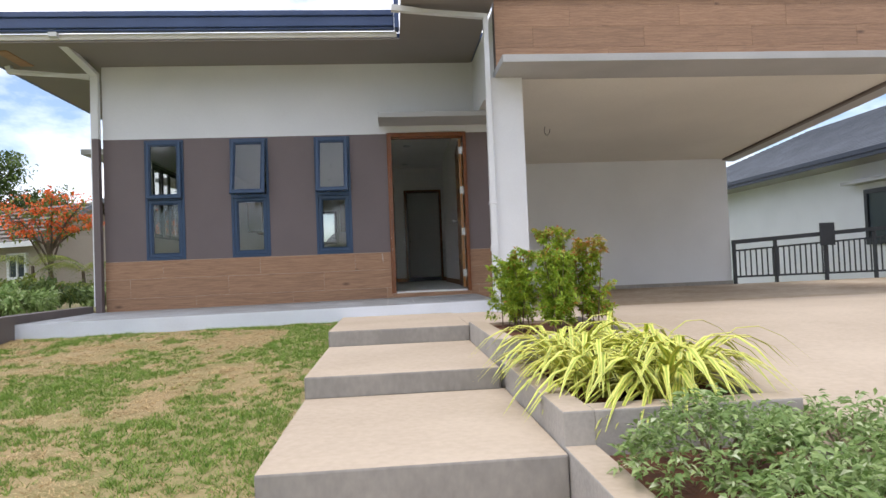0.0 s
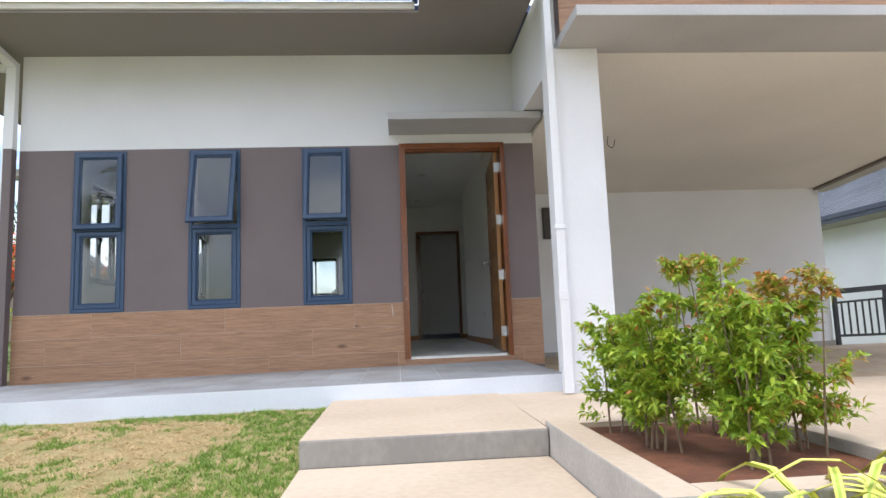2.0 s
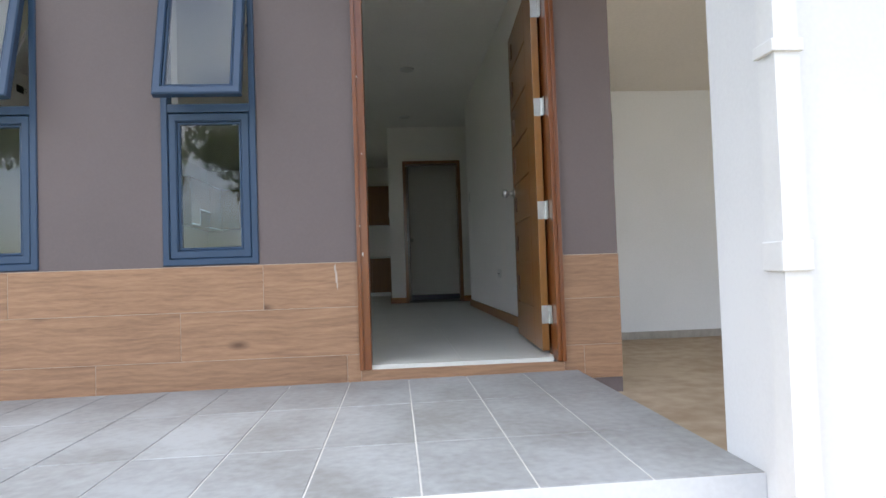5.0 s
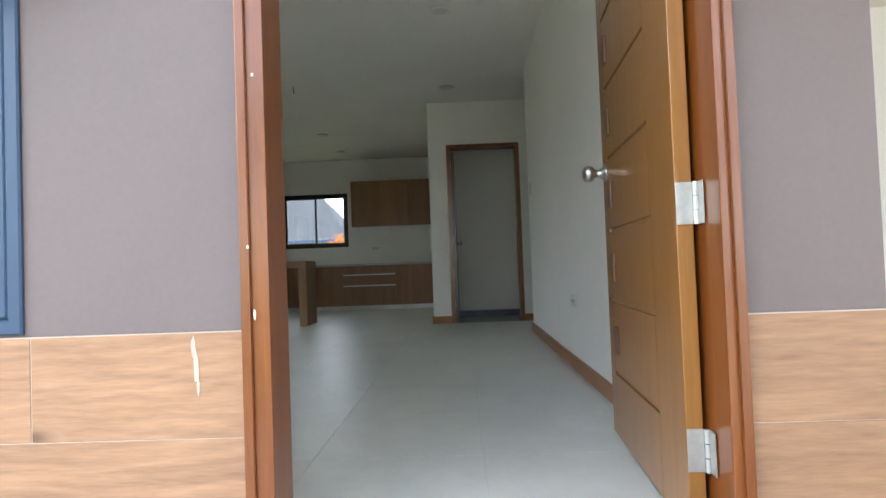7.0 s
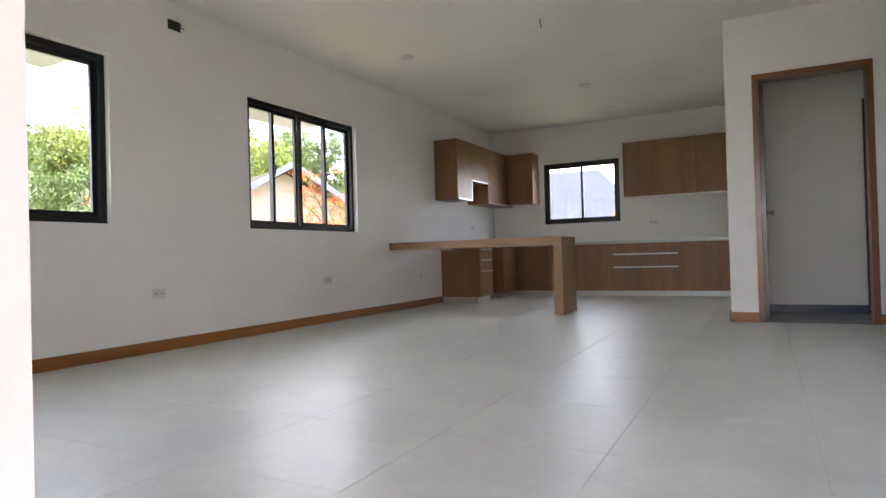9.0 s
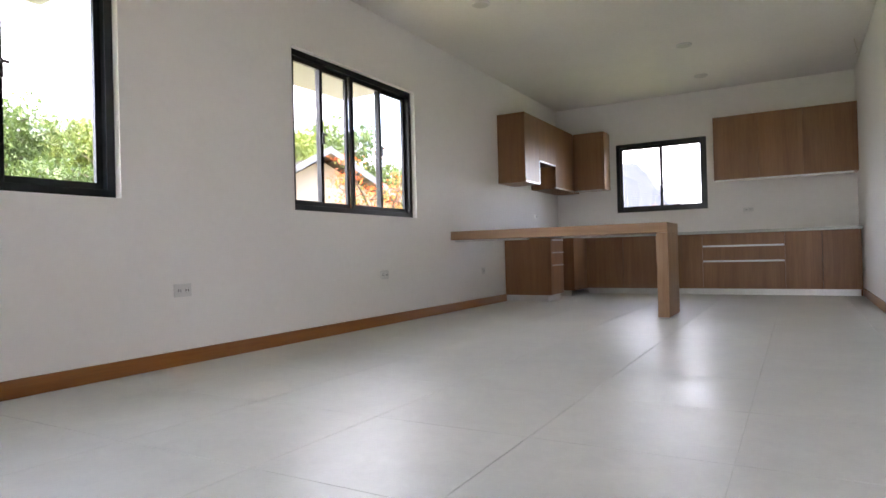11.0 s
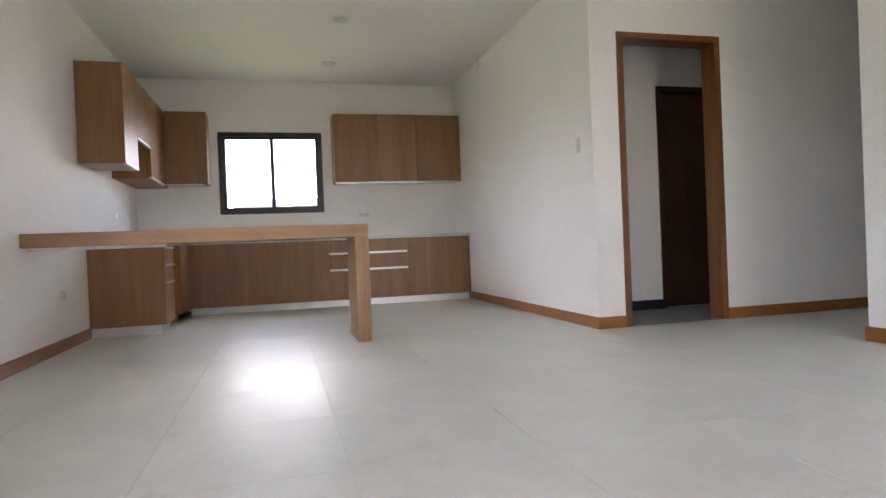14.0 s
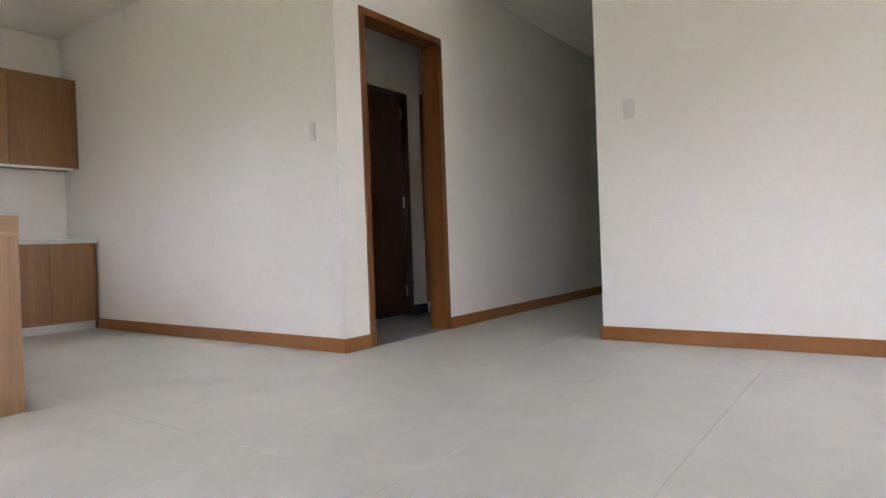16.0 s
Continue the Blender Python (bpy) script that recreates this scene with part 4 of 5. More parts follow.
for k in range(5):
    y = 3.29 + 0.02 * k
    cyl(bm, (-4.105, y, 2.50), (-4.07, y + rnd.uniform(-0.02, 0.03), 2.49 + rnd.uniform(-0.03, 0.02)), 0.004, 6)
part("wire_ends", bm, DARK, jb)

# ---- fixtures outside ----
pb = thing("panel_box", "dark brown electrical panel box on the carport wall", "panel box")
part("case", boxes((1.49, 1.69, 2.14, 2.199, 1.43, 1.87), bevel=0.006), mat("brown_panel_steel", (0.035, 0.026, 0.024), 0.45, vary=0.1), pb)
part("door", boxes((1.505, 1.675, 2.132, 2.139, 1.445, 1.855), bevel=0.002), mat("brown_panel_door", (0.045, 0.034, 0.03), 0.4, vary=0.1), pb)


ds = thing("downspout", "white square rainwater pipe at the house corner", "downspout", "rainwater pipes")
part("pipe", pipe(bmesh.new(), [(-4.355, -0.96, 3.30), (-4.355, -0.96, 3.22), (-4.31, -0.06, 3.03), (-4.31, -0.06, 2.172)], 0.095, 0.075), PVC, ds)
part("lower_pipe", boxes((-4.345, -4.262, -0.105, -0.022, -0.12, 2.1718), bevel=0.004), TAUPE, ds, "taupe painted lower pipe")
part("pipe_side", boxes((-4.362, -4.3455, -0.100, -0.022, -0.02, 2.1718), bevel=0.003), PVC, ds)
part("side_branch", pipe(bmesh.new(), [(-5.36, -0.10, 3.14), (-5.34, -0.10, 3.07), (-4.37, -0.06, 3.00)], 0.07, 0.07), PVC, ds)
ds = thing("downspout", "white square rainwater pipe on the carport pillar", "downspout", "rainwater pipes")
part("pipe", pipe(bmesh.new(), [(-0.40, -1.895, 3.12), (0.615, -1.895, 3.02), (0.615, -1.895, -0.19)], 0.066, 0.066), PVC, ds)
for z0, z1 in ((0.46, 0.53), (0.97, 1.0)):
    part("coupling", boxes((0.576, 0.654, -1.934, -1.857, z0, z1), bevel=0.003), PVC, ds)


# ---- leaves and plants ----
def leaf_mat(name, a, b, rough=0.5, trans=0.25, c=None):
    """Foliage whose colour changes from leaf to leaf."""
    m = bpy.data.materials.new(name)
    m.use_nodes = True
    n, l = m.node_tree.nodes, m.node_tree.links
    p = n["Principled BSDF"]
    geo, ramp = n.new("ShaderNodeNewGeometry"), n.new("ShaderNodeValToRGB")
    e = ramp.color_ramp.elements
    e[0].color, e[1].color = (*a, 1), (*b, 1)
    if c:
        k = e.new(0.86)
        k.color = (*b, 1)
        e[-1].color = (*c, 1)
    l.new(geo.outputs["Random Per Island"], ramp.inputs["Fac"])
    l.new(ramp.outputs["Color"], p.inputs["Base Color"])
    p.inputs["Roughness"].default_value = rough
    tl, mx = n.new("ShaderNodeBsdfTranslucent"), n.new("ShaderNodeMixShader")
    l.new(ramp.outputs["Color"], tl.inputs["Color"])
    mx.inputs["Fac"].default_value = trans
    l.new(p.outputs["BSDF"], mx.inputs[1])
    l.new(tl.outputs["BSDF"], mx.inputs[2])
    l.new(mx.outputs["Shader"], n["Material Output"].inputs["Surface"])
    return m


def leaves_mesh(name, pos, size, rng, material, ratio=0.36, aim=None, droop=0.25):
    """Many small folded leaves at pos (n, 3); aim gives each one's direction."""
    n = len(pos)
    d = rng.normal(size=(n, 3)) * 0.55 + (aim if aim is not None else 0)
    d /= np.linalg.norm(d, axis=1)[:, None] + 1e-9
    up = np.array([0, 0, 1.0]) + rng.normal(size=(n, 3)) * 0.45
    s = np.cross(d, up)
    s /= np.linalg.norm(s, axis=1)[:, None] + 1e-9
    nn = np.cross(s, d)
    L = size * (0.65 + 0.7 * rng.random(n))[:, None]
    W = L * ratio / 2
    v = np.stack([pos, pos + d * L * 0.45 + s * W + nn * W * 0.35, pos + d * L - np.array([0, 0, 1.0]) * L * droop, pos + d * L * 0.45 - s * W + nn * W * 0.35, pos + d * L * 0.5], axis=1).reshape(-1, 3)
    i = np.arange(n)[:, None] * 5
    faces = np.concatenate([i + [0, 1, 4], i + [1, 2, 4], i + [2, 3, 4], i + [3, 0, 4]]).tolist()
    me = bpy.data.meshes.new(name)
    me.from_pydata(v.tolist(), [], faces)
    me.materials.append(material)
    return me


def add_mesh(name, me, parent, label=""):
    ob = new(name, me)
    ob.parent = parent
    return tagged(ob, label, kind="stuff")


BARK = mat("brown_bark", (0.16, 0.12, 0.085), 0.9, scale=8, fine=60, bump=0.6, tint=(0.08, 0.06, 0.045), stretch=(1, 1, 0.3))
STEM = mat("pale_stem", (0.24, 0.17, 0.11), 0.85, scale=10, fine=60, bump=0.4)
SHRUB = leaf_mat("shrub_leaf", (0.19, 0.33, 0.03), (0.46, 0.58, 0.06), 0.4, 0.38, (0.48, 0.53, 0.08))
SHRUB_NEW = leaf_mat("shrub_new_leaf", (0.30, 0.34, 0.05), (0.50, 0.24, 0.05), 0.4, 0.3, (0.55, 0.16, 0.05))
LOW = leaf_mat("low_shrub_leaf", (0.15, 0.25, 0.06), (0.38, 0.49, 0.18), 0.45, 0.32, (0.60, 0.64, 0.42))
TREE_LEAF = leaf_mat("tree_leaf", (0.045, 0.085, 0.022), (0.15, 0.21, 0.045), 0.6, 0.25)
TREE_LEAF2 = leaf_mat("yellow_tree_leaf", (0.10, 0.15, 0.03), (0.27, 0.30, 0.055), 0.6, 0.25)
FLAME = leaf_mat("flame_flower", (0.70, 0.10, 0.02), (0.85, 0.22, 0.05), 0.6, 0.3)
LILY_Y = mat("lily_yellow_edge", (0.74, 0.72, 0.16), 0.42, vary=0.12, scale=9, fine=40, bump=0.1)
LILY_G = mat("lily_green_centre", (0.38, 0.49, 0.06), 0.42, vary=0.15, scale=9, fine=40, bump=0.1)


def limb(bm, pts, r0, r1, seg=7):
    loops = []
    for i, p in enumerate(pts):
        p = Vector(p)
        t = (Vector(pts[min(i + 1, len(pts) - 1)]) - Vector(pts[max(i - 1, 0)])).normalized()
        u = t.orthogonal().normalized()
        v = t.cross(u)
        r = r0 + (r1 - r0) * i / (len(pts) - 1)
        loops.append([bm.verts.new(p + u * r * math.cos(2 * math.pi * k / seg) + v * r * math.sin(2 * math.pi * k / seg)) for k in range(seg)])
    for a, b in zip(loops, loops[1:]):
        for k in range(seg):
            bm.faces.new((a[k], a[(k + 1) % seg], b[(k + 1) % seg], b[k]))
    bm.faces.new(loops[-1])


def shrub(at, height, radius, seed, label, tips=0.06, count=1500):
    s = thing("shrub", label, "shrub", "planter shrubs", at)
    rng = np.random.default_rng(seed)
    rnd = random.Random(seed)
    tw = []
    for k in range(5):
        bm = bmesh.new()
        a = rnd.uniform(0, 6.28)
        e = Vector((math.cos(a), math.sin(a), 0)) * radius * rnd.uniform(0.2, 0.6)
        p0 = Vector((rnd.uniform(-0.09, 0.09), rnd.uniform(-0.09, 0.09), -0.03))
        pts = [p0, p0 + e * 0.25 + Vector((0, 0, height * 0.3)), p0 + e * 0.7 + Vector((0, 0, height * 0.6)), p0 + e + Vector((0, 0, height * rnd.uniform(0.82, 0.97)))]
        limb(bm, pts, 0.006, 0.002)
        part("stem", bm, STEM, s)
        for _ in range(20):
            t = rnd.uniform(0.17, 1.0)
            i = min(2, int(t * 3))
            q = pts[i].lerp(pts[i + 1], t * 3 - i)
            b = rnd.uniform(0, 6.28)
            reach = radius * rnd.uniform(0.25, 0.75) * (1.1 - 0.5 * t)
            tw.append((q, q + Vector((math.cos(b) * reach, math.sin(b) * reach, reach * rnd.uniform(0.2, 0.9)))))
    pos, aim = [], []
    for q, e in tw:
        m = max(6, count // len(tw))
        for j in range(m):
            f = 0.25 + 0.75 * j / m
            p = q.lerp(e, f)
            pos.append(p + Vector((rnd.uniform(-1, 1), rnd.uniform(-1, 1), rnd.uniform(-1, 1))) * 0.012)
            d = (e - q).normalized()
            aim.append(d * 0.6 + Vector((rnd.uniform(-1, 1), rnd.uniform(-1, 1), rnd.uniform(-0.4, 0.9))) * 0.7)
    pos, aim = np.array([tuple(p) for p in pos]), np.array([tuple(p) for p in aim])
    top = pos[:, 2] > height * 0.80
    pick = (rng.random(len(pos)) < tips) | (top & (rng.random(len(pos)) < tips * 4))
    add_mesh("foliage", leaves_mesh("foliage", pos[~pick], 0.041, rng, SHRUB, 0.38, aim[~pick]), s)
    add_mesh("young_foliage", leaves_mesh("young_foliage", pos[pick], 0.042, rng, SHRUB_NEW, 0.36, aim[pick]), s, "orange and yellow young leaves")
    return s


shrub((0.50, -3.34, -0.215), 0.60, 0.22, 11, "bushy green shrub with slender bare stems", 0.03, 4300)
shrub((0.52, -3.72, -0.215), 0.66, 0.24, 12, "bushy green shrub in the red soil", 0.05, 4800)
shrub((0.71, -4.02, -0.215), 0.70, 0.25, 13, "bright green leafy shrub in the planter", 0.05, 5200)
shrub((0.84, -3.50, -0.215), 0.90, 0.22, 14, "tall green shrub with yellow tips", 0.10, 4800)
shrub((0.98, -3.90, -0.215), 0.72, 0.22, 15, "green shrub with orange young leaves", 0.20, 4400)


def lily(at, seed, blades=58, reach=0.41):
    c = thing("spider_lily", "arching clump of yellow and green striped leaves", "plant", "striped lilies", at)
    rnd = random.Random(seed)
    for k in range(blades):
        bm = bmesh.new()
        a, L = rnd.uniform(0, 6.28), reach * rnd.uniform(0.7, 1.3)
        lift, w = rnd.uniform(0.75, 1.45), rnd.uniform(0.008, 0.0145)
        d, s = Vector((math.cos(a), math.sin(a), 0)), Vector((-math.sin(a), math.cos(a), 0))
        bend = rnd.uniform(-0.12, 0.12)
        rows = []
        for i in range(7):
            t = i / 6
            p = d * (0.02 + L * t * (0.75 + 0.25 * t)) + s * bend * L * t * t + Vector((0, 0, -0.03 + L * (lift * 1.55 * t - (0.75 + lift * 0.75) * t * t)))
            ww = w * (0.65 + 1.1 * t) * (1 - t ** 3) + 0.0008
            rows.append([bm.verts.new(p + s * ww * q + Vector((0, 0, abs(q) * ww * 0.5))) for q in (-1, -0.38, 0.38, 1)])
        for r0, r1 in zip(rows, rows[1:]):
            for j in range(3):
                f = bm.faces.new((r0[j], r0[j + 1], r1[j + 1], r1[j]))
                f.material_index = 1 if j == 1 else 0
                f.smooth = True
        ob = part("leaf_blade", bm, LILY_Y, c)
        ob.data.materials.append(LILY_G)
    return c


kinds = [lily((0.52, -5.52, -0.345), 21), lily((0.90, -5.45, -0.345), 22), lily((0.62, -5.02, -0.345), 23)]
for j, (x, y, r) in enumerate(((0.86, -5.62, 40), (0.92, -5.05, 130), (0.76, -5.22, 210), (0.48, -4.80, 75), (0.80, -4.74, 300), (0.72, -5.70, 20), (0.44, -5.25, 250))):
    copy_thing(kinds[j % 3], pose(x, y, -0.345, 0, 0, r))


def low_shrub(at, r, h, seed, label, count=2500):
    s = thing("low_shrub", label, "shrub", "low planter shrubs", at)
    rng = np.random.default_rng(seed)
    rnd = random.Random(seed)
    pos, aim = [], []
    for k in range(9):
        bm = bmesh.new()
        a, rr = rnd.uniform(0, 6.28), r * rnd.uniform(0.25, 0.9)
        e = Vector((math.cos(a) * rr, math.sin(a) * rr, h * rnd.uniform(0.6, 0.95)))
        limb(bm, [Vector((0, 0, -0.03)), e * 0.4 + Vector((0, 0, h * 0.15)), e], 0.008, 0.003, 6)
        part("stem", bm, STEM, s)
    for _ in range(count // 9):
        a, rr = rnd.uniform(0, 6.28), r * math.sqrt(rnd.random())
        z = h * (1 - (rr / r) ** 2 * 0.7) * rnd.uniform(0.45, 1.05)
        c = Vector((math.cos(a) * rr, math.sin(a) * rr, z))
        for j in range(9):
            b = 6.28 * j / 9 + rnd.random()
            d = Vector((math.cos(b), math.sin(b), rnd.uniform(0.0, 0.8)))
            pos.append(tuple(c + d * 0.008 + Vector((0, 0, 0.006 * j))))
            aim.append(tuple(d * 1.4))
    add_mesh("foliage", leaves_mesh("foliage", np.array(pos), 0.040, rng, LOW, 0.36, np.array(aim)), s)
    return s


low_shrub((0.60, -6.42, -0.49), 0.34, 0.30, 31, "low green shrub with pale-edged leaves")
low_shrub((1.02, -6.50, -0.49), 0.36, 0.27, 32, "low green shrub with small pale leaves")
low_shrub((0.72, -6.98, -0.49), 0.36, 0.24, 33, "spreading low green shrub over red soil")
low_shrub((1.12, -7.00, -0.49), 0.34, 0.25, 34, "low dense green shrub at the planter edge")

# ---- lawn ----
GRASS = leaf_mat("lawn_blade", (0.10, 0.21, 0.03), (0.31, 0.43, 0.08), 0.7, 0.25)
STRAW = leaf_mat("dry_lawn_blade", (0.34, 0.24, 0.11), (0.80, 0.60, 0.33), 0.8, 0.15)
rng = np.random.default_rng(5)


def blades(name, n, keep_dry, height, material, label):
    tufts = n // 14
    x = np.clip(np.repeat(rng.uniform(-4.4, -1.07, tufts), 14) + rng.normal(size=tufts * 14) * 0.013, -4.4, -1.05)
    y = np.clip(np.repeat(rng.uniform(-9.0, -1.73, tufts), 14) + rng.normal(size=tufts * 14) * 0.013, -9.0, -1.71)
    n = len(x)
    size = np.repeat(rng.uniform(0.45, 1.45, tufts), 14)
    dry = np.array([noise.noise(Vector((a * 1.1, b * 1.1, 0.3))) + 0.75 * noise.noise(Vector((a * 3.7, b * 3.7, 2))) + 0.4 * noise.noise(Vector((a * 11.0, b * 11.0, 5))) for a, b in zip(x, y)])
    dry = dry - 0.35 * np.exp(-((x + 1.15) / 0.45) ** 2) - 0.2 * np.exp(-((y + 1.72) / 0.12) ** 2)
    dry = dry + 0.3 * np.exp(-((x + 2.0) / 0.6) ** 2 - ((y + 2.6) / 0.5) ** 2)
    sel = (dry + np.repeat(rng.normal(size=tufts), 14) * 0.16 > 0.03) == keep_dry
    x, y, size = x[sel], y[sel], size[sel]
    z = np.array([lawn_height(a, b) + 0.012 * noise.noise(Vector((a, b, 0)) * 3) for a, b in zip(x, y)])
    m = len(x)
    a = rng.uniform(0, 6.28, m)
    h = height * size * rng.uniform(0.6, 1.3, m)
    lean = rng.normal(size=(m, 2)) * h[:, None] * (1.1 if keep_dry else 0.6)
    w = 0.0027 * rng.uniform(0.7, 1.5, m)
    base = np.stack([x, y, z - 0.004], 1)
    s = np.stack([np.cos(a) * w, np.sin(a) * w, 0 * a], 1)
    tip = base + np.concatenate([lean, h[:, None] * (0.5 if keep_dry else 0.9)], 1)
    v = np.stack([base - s, base + s, tip], 1).reshape(-1, 3)
    me = bpy.data.meshes.new(name)
    me.from_pydata(v.tolist(), [], np.arange(3 * m).reshape(-1, 3).tolist())
    me.materials.append(material)
    return tagged(new(name, me), label, "grass", kind="stuff")


blades("green_grass", 330000, False, 0.026, GRASS, "short green lawn grass in uneven patches")
blades("dry_grass", 290000, True, 0.024, STRAW, "short dry straw-coloured lawn grass")

# ---- railing beside the carport ----
RAILM = mat("charcoal_rail_paint", (0.035, 0.04, 0.048), 0.45, vary=0.1, scale=6)
rail = thing("railing", "charcoal metal railing at the end of the carport", "railing")
rz = lambda x: 0.585 + 0.055 * (x - 5.6)


def sloped(x0, x1, y0, y1, lo, hi, drop=0.0):
    bm = boxes((x0, x1, y0, y1, 0, 1))
    for v in bm.verts:
        v.co.z = (lo(v.co.x) if v.co.z < 0.5 else hi(v.co.x)) - drop
    return bm


part("top_rail", sloped(5.62, 9.6, 2.12, 2.20, lambda x: rz(x) - 0.075, rz), RAILM, rail)
part("upper_bar", sloped(5.62, 9.6, 2.145, 2.175, lambda x: rz(x) - 0.21, lambda x: rz(x) - 0.18), RAILM, rail)
part("bottom_bar", boxes((5.62, 9.6, 2.145, 2.175, -0.09, -0.055)), RAILM, rail)
for x in (5.64, 6.42, 7.38, 8.34, 9.3):
    part("post", boxes((x - 0.021, x + 0.021, 2.13, 2.19, -0.22, rz(x) - 0.07)), RAILM, rail)
x = 5.74
while x < 9.5:
    part("baluster", boxes((x - 0.009, x + 0.009, 2.15, 2.17, -0.06, rz(x) - 0.19)), RAILM, rail)
    x += 0.105
part("mailbox_plate", boxes((7.25, 7.52, 2.08, 2.118, 0.43, 0.84), bevel=0.004), RAILM, rail, "square charcoal steel plate")


# ---- houses around ----
def tiled_roof(parent, name, corners, material, rows=14, lap=0.05):
    """A sloping plane with real courses: corners are eave a, eave b, ridge b, ridge a."""
    a, b, c, d = [Vector(p) for p in corners]
    nrm = (b - a).cross(d - a).normalized()
    if nrm.z < 0:
        nrm = -nrm
    bm = bmesh.new()
    for k in range(rows):
        t0, t1 = k / rows, (k + 1) / rows
        p, q, r, s = a.lerp(d, t0), b.lerp(c, t0), b.lerp(c, t1), a.lerp(d, t1)
        f = [bm.verts.new(p + nrm * lap), bm.verts.new(q + nrm * lap), bm.verts.new(r), bm.verts.new(s), bm.verts.new(p), bm.verts.new(q)]
        bm.faces.new((f[0], f[1], f[2], f[3]))
        bm.faces.new((f[4], f[5], f[1], f[0]))
    bmesh.ops.remove_doubles(bm, verts=bm.verts, dist=0.0005)
    return part(name, bm, material, parent)


def plain_window(parent, axis, pos, a0, a1, z0, z1, out, frame_mat):
    def bx(p, q, d0, d1, zb, zt):
        lo, hi = sorted((pos + d0 * out, pos + d1 * out))
        return (p, q, lo, hi, zb, zt) if axis == "x" else (lo, hi, p, q, zb, zt)
    f, m = 0.09, (a0 + a1) / 2
    w = part("window", boxes(bx(a0, a0 + f, 0.0, 0.06, z0, z1), bx(a1 - f, a1, 0.0, 0.06, z0, z1), bx(a0 + f, a1 - f, 0.0, 0.06, z0, z0 + f), bx(a0 + f, a1 - f, 0.0, 0.06, z1 - f, z1), bx(m - 0.03, m + 0.03, 0.0, 0.05, z0 + f, z1 - f)), frame_mat, parent)
    part("pane", boxes(bx(a0 + f, m - 0.03, 0.0, 0.02, z0 + f, z1 - f), bx(m + 0.03, a1 - f, 0.0, 0.02, z0 + f, z1 - f)), FAR_GLASS, w, "dark reflecting glass")


def gable(xs, ys, z0, z1):
    """A triangular wall end between the eaves ys."""
    bm = bmesh.new()
    lo = [[bm.verts.new((x, y, z)) for y, z in ((ys[0], z0), (ys[1], z0), ((ys[0] + ys[1]) / 2, z1))] for x in xs]
    bm.faces.new(lo[0])
    bm.faces.new(lo[1][::-1])
    for k in range(3):
        bm.faces.new((lo[0][k], lo[1][k], lo[1][(k + 1) % 3], lo[0][(k + 1) % 3]))
    return bm


def gable_edge(x, ys, z0, z1):
    bm = bmesh.new()
    pipe(bm, [(x, ys[0], z0), (x, ys[1], z1), (x, ys[2], z0)], 0.04, 0.13)
    return bm


def hill_z(x, y):
    r = math.hypot(x + 4, y - 6)
    a = math.degrees(math.atan2(y - 6, x + 4)) % 360
    side = max(0.0, 1 - abs(a - 150) / 75.0)
    return -0.8 + side * max(0.0, r - 24) * 0.30 + 0.5 * noise.noise(Vector((x * 0.07, y * 0.07, 0)))


def hill():
    bm = bmesh.new()
    rows = []
    for i in range(25):
        a = radians(75 + 150 * i / 24)
        rows.append([bm.verts.new((-4 + r * math.cos(a), 6 + r * math.sin(a), hill_z(-4 + r * math.cos(a), 6 + r * math.sin(a)) - (0.6 if r < 24 else 0))) for r in range(22, 92, 5)])
    for p, q in zip(rows, rows[1:]):
        for k in range(len(p) - 1):
            bm.faces.new((p[k], q[k], q[k + 1], p[k + 1]))
    return bm


FAR_GLASS = mat("far_window_glass", (0.05, 0.065, 0.075), 0.08, vary=0.1, scale=1, bump=0.0)
TAN_WALL = mat("tan_house_paint", (0.42, 0.37, 0.31), 0.8, vary=0.06, scale=0.8)
GREY_ROOF = mat("grey_roof_tile", (0.15, 0.165, 0.19), 0.75, vary=0.15, scale=1.2, fine=14, bump=0.3)
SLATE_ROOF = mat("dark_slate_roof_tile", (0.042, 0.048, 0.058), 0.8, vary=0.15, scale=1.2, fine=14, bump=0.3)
BARGE = mat("weathered_grey_board", (0.20, 0.21, 0.225), 0.8, vary=0.1)
BROWN_ROOF = mat("faded_brown_roof_tile", (0.19, 0.165, 0.14), 0.8, vary=0.15, scale=1.0, fine=14, bump=0.3)

DARK_GUTTER = mat("dark_navy_gutter", (0.022, 0.03, 0.05), 0.4, vary=0.08, scale=3)
# eaves shade is painted into this soffit grey
SHADE_SOFFIT = mat("shaded_neighbour_soffit", (0.34, 0.33, 0.32), 0.8, vary=0.05)
hs = thing("neighbour_house", "white neighbour house with grey tiled hip roof", "house", "neighbour houses")
part("wall", boxes((9.9, 17.0, -6.0, 14.0, -0.75, 2.12)), WHITE_EXT, hs)
part("soffit", boxes((9.2, 17.6, -6.6, 14.6, 2.125, 2.16)), SHADE_SOFFIT, hs)
part("fascia", boxes((9.12, 9.2, -6.6, 14.65, 2.12, 2.20), (9.09, 9.2, -6.6, 14.68, 2.203, 2.30), (9.2, 17.6, 14.6, 14.66, 2.12, 2.30)), DARK_GUTTER, hs, "dark navy steel gutter")
tiled_roof(hs, "roof", ((9.12, -6.6, 2.30), (9.12, 14.66, 2.30), (13.4, 10.6, 4.25), (13.4, -2.6, 4.25)), GREY_ROOF, 30, 0.018)
tiled_roof(hs, "roof", ((9.12, 14.66, 2.30), (17.68, 14.66, 2.30), (13.4, 10.6, 4.25), (13.4, 10.6, 4.25)), GREY_ROOF, 30, 0.018)
tiled_roof(hs, "roof", ((17.68, 14.66, 2.30), (17.68, -6.6, 2.30), (13.4, -2.6, 4.25), (13.4, 10.6, 4.25)), GREY_ROOF, 30, 0.018)
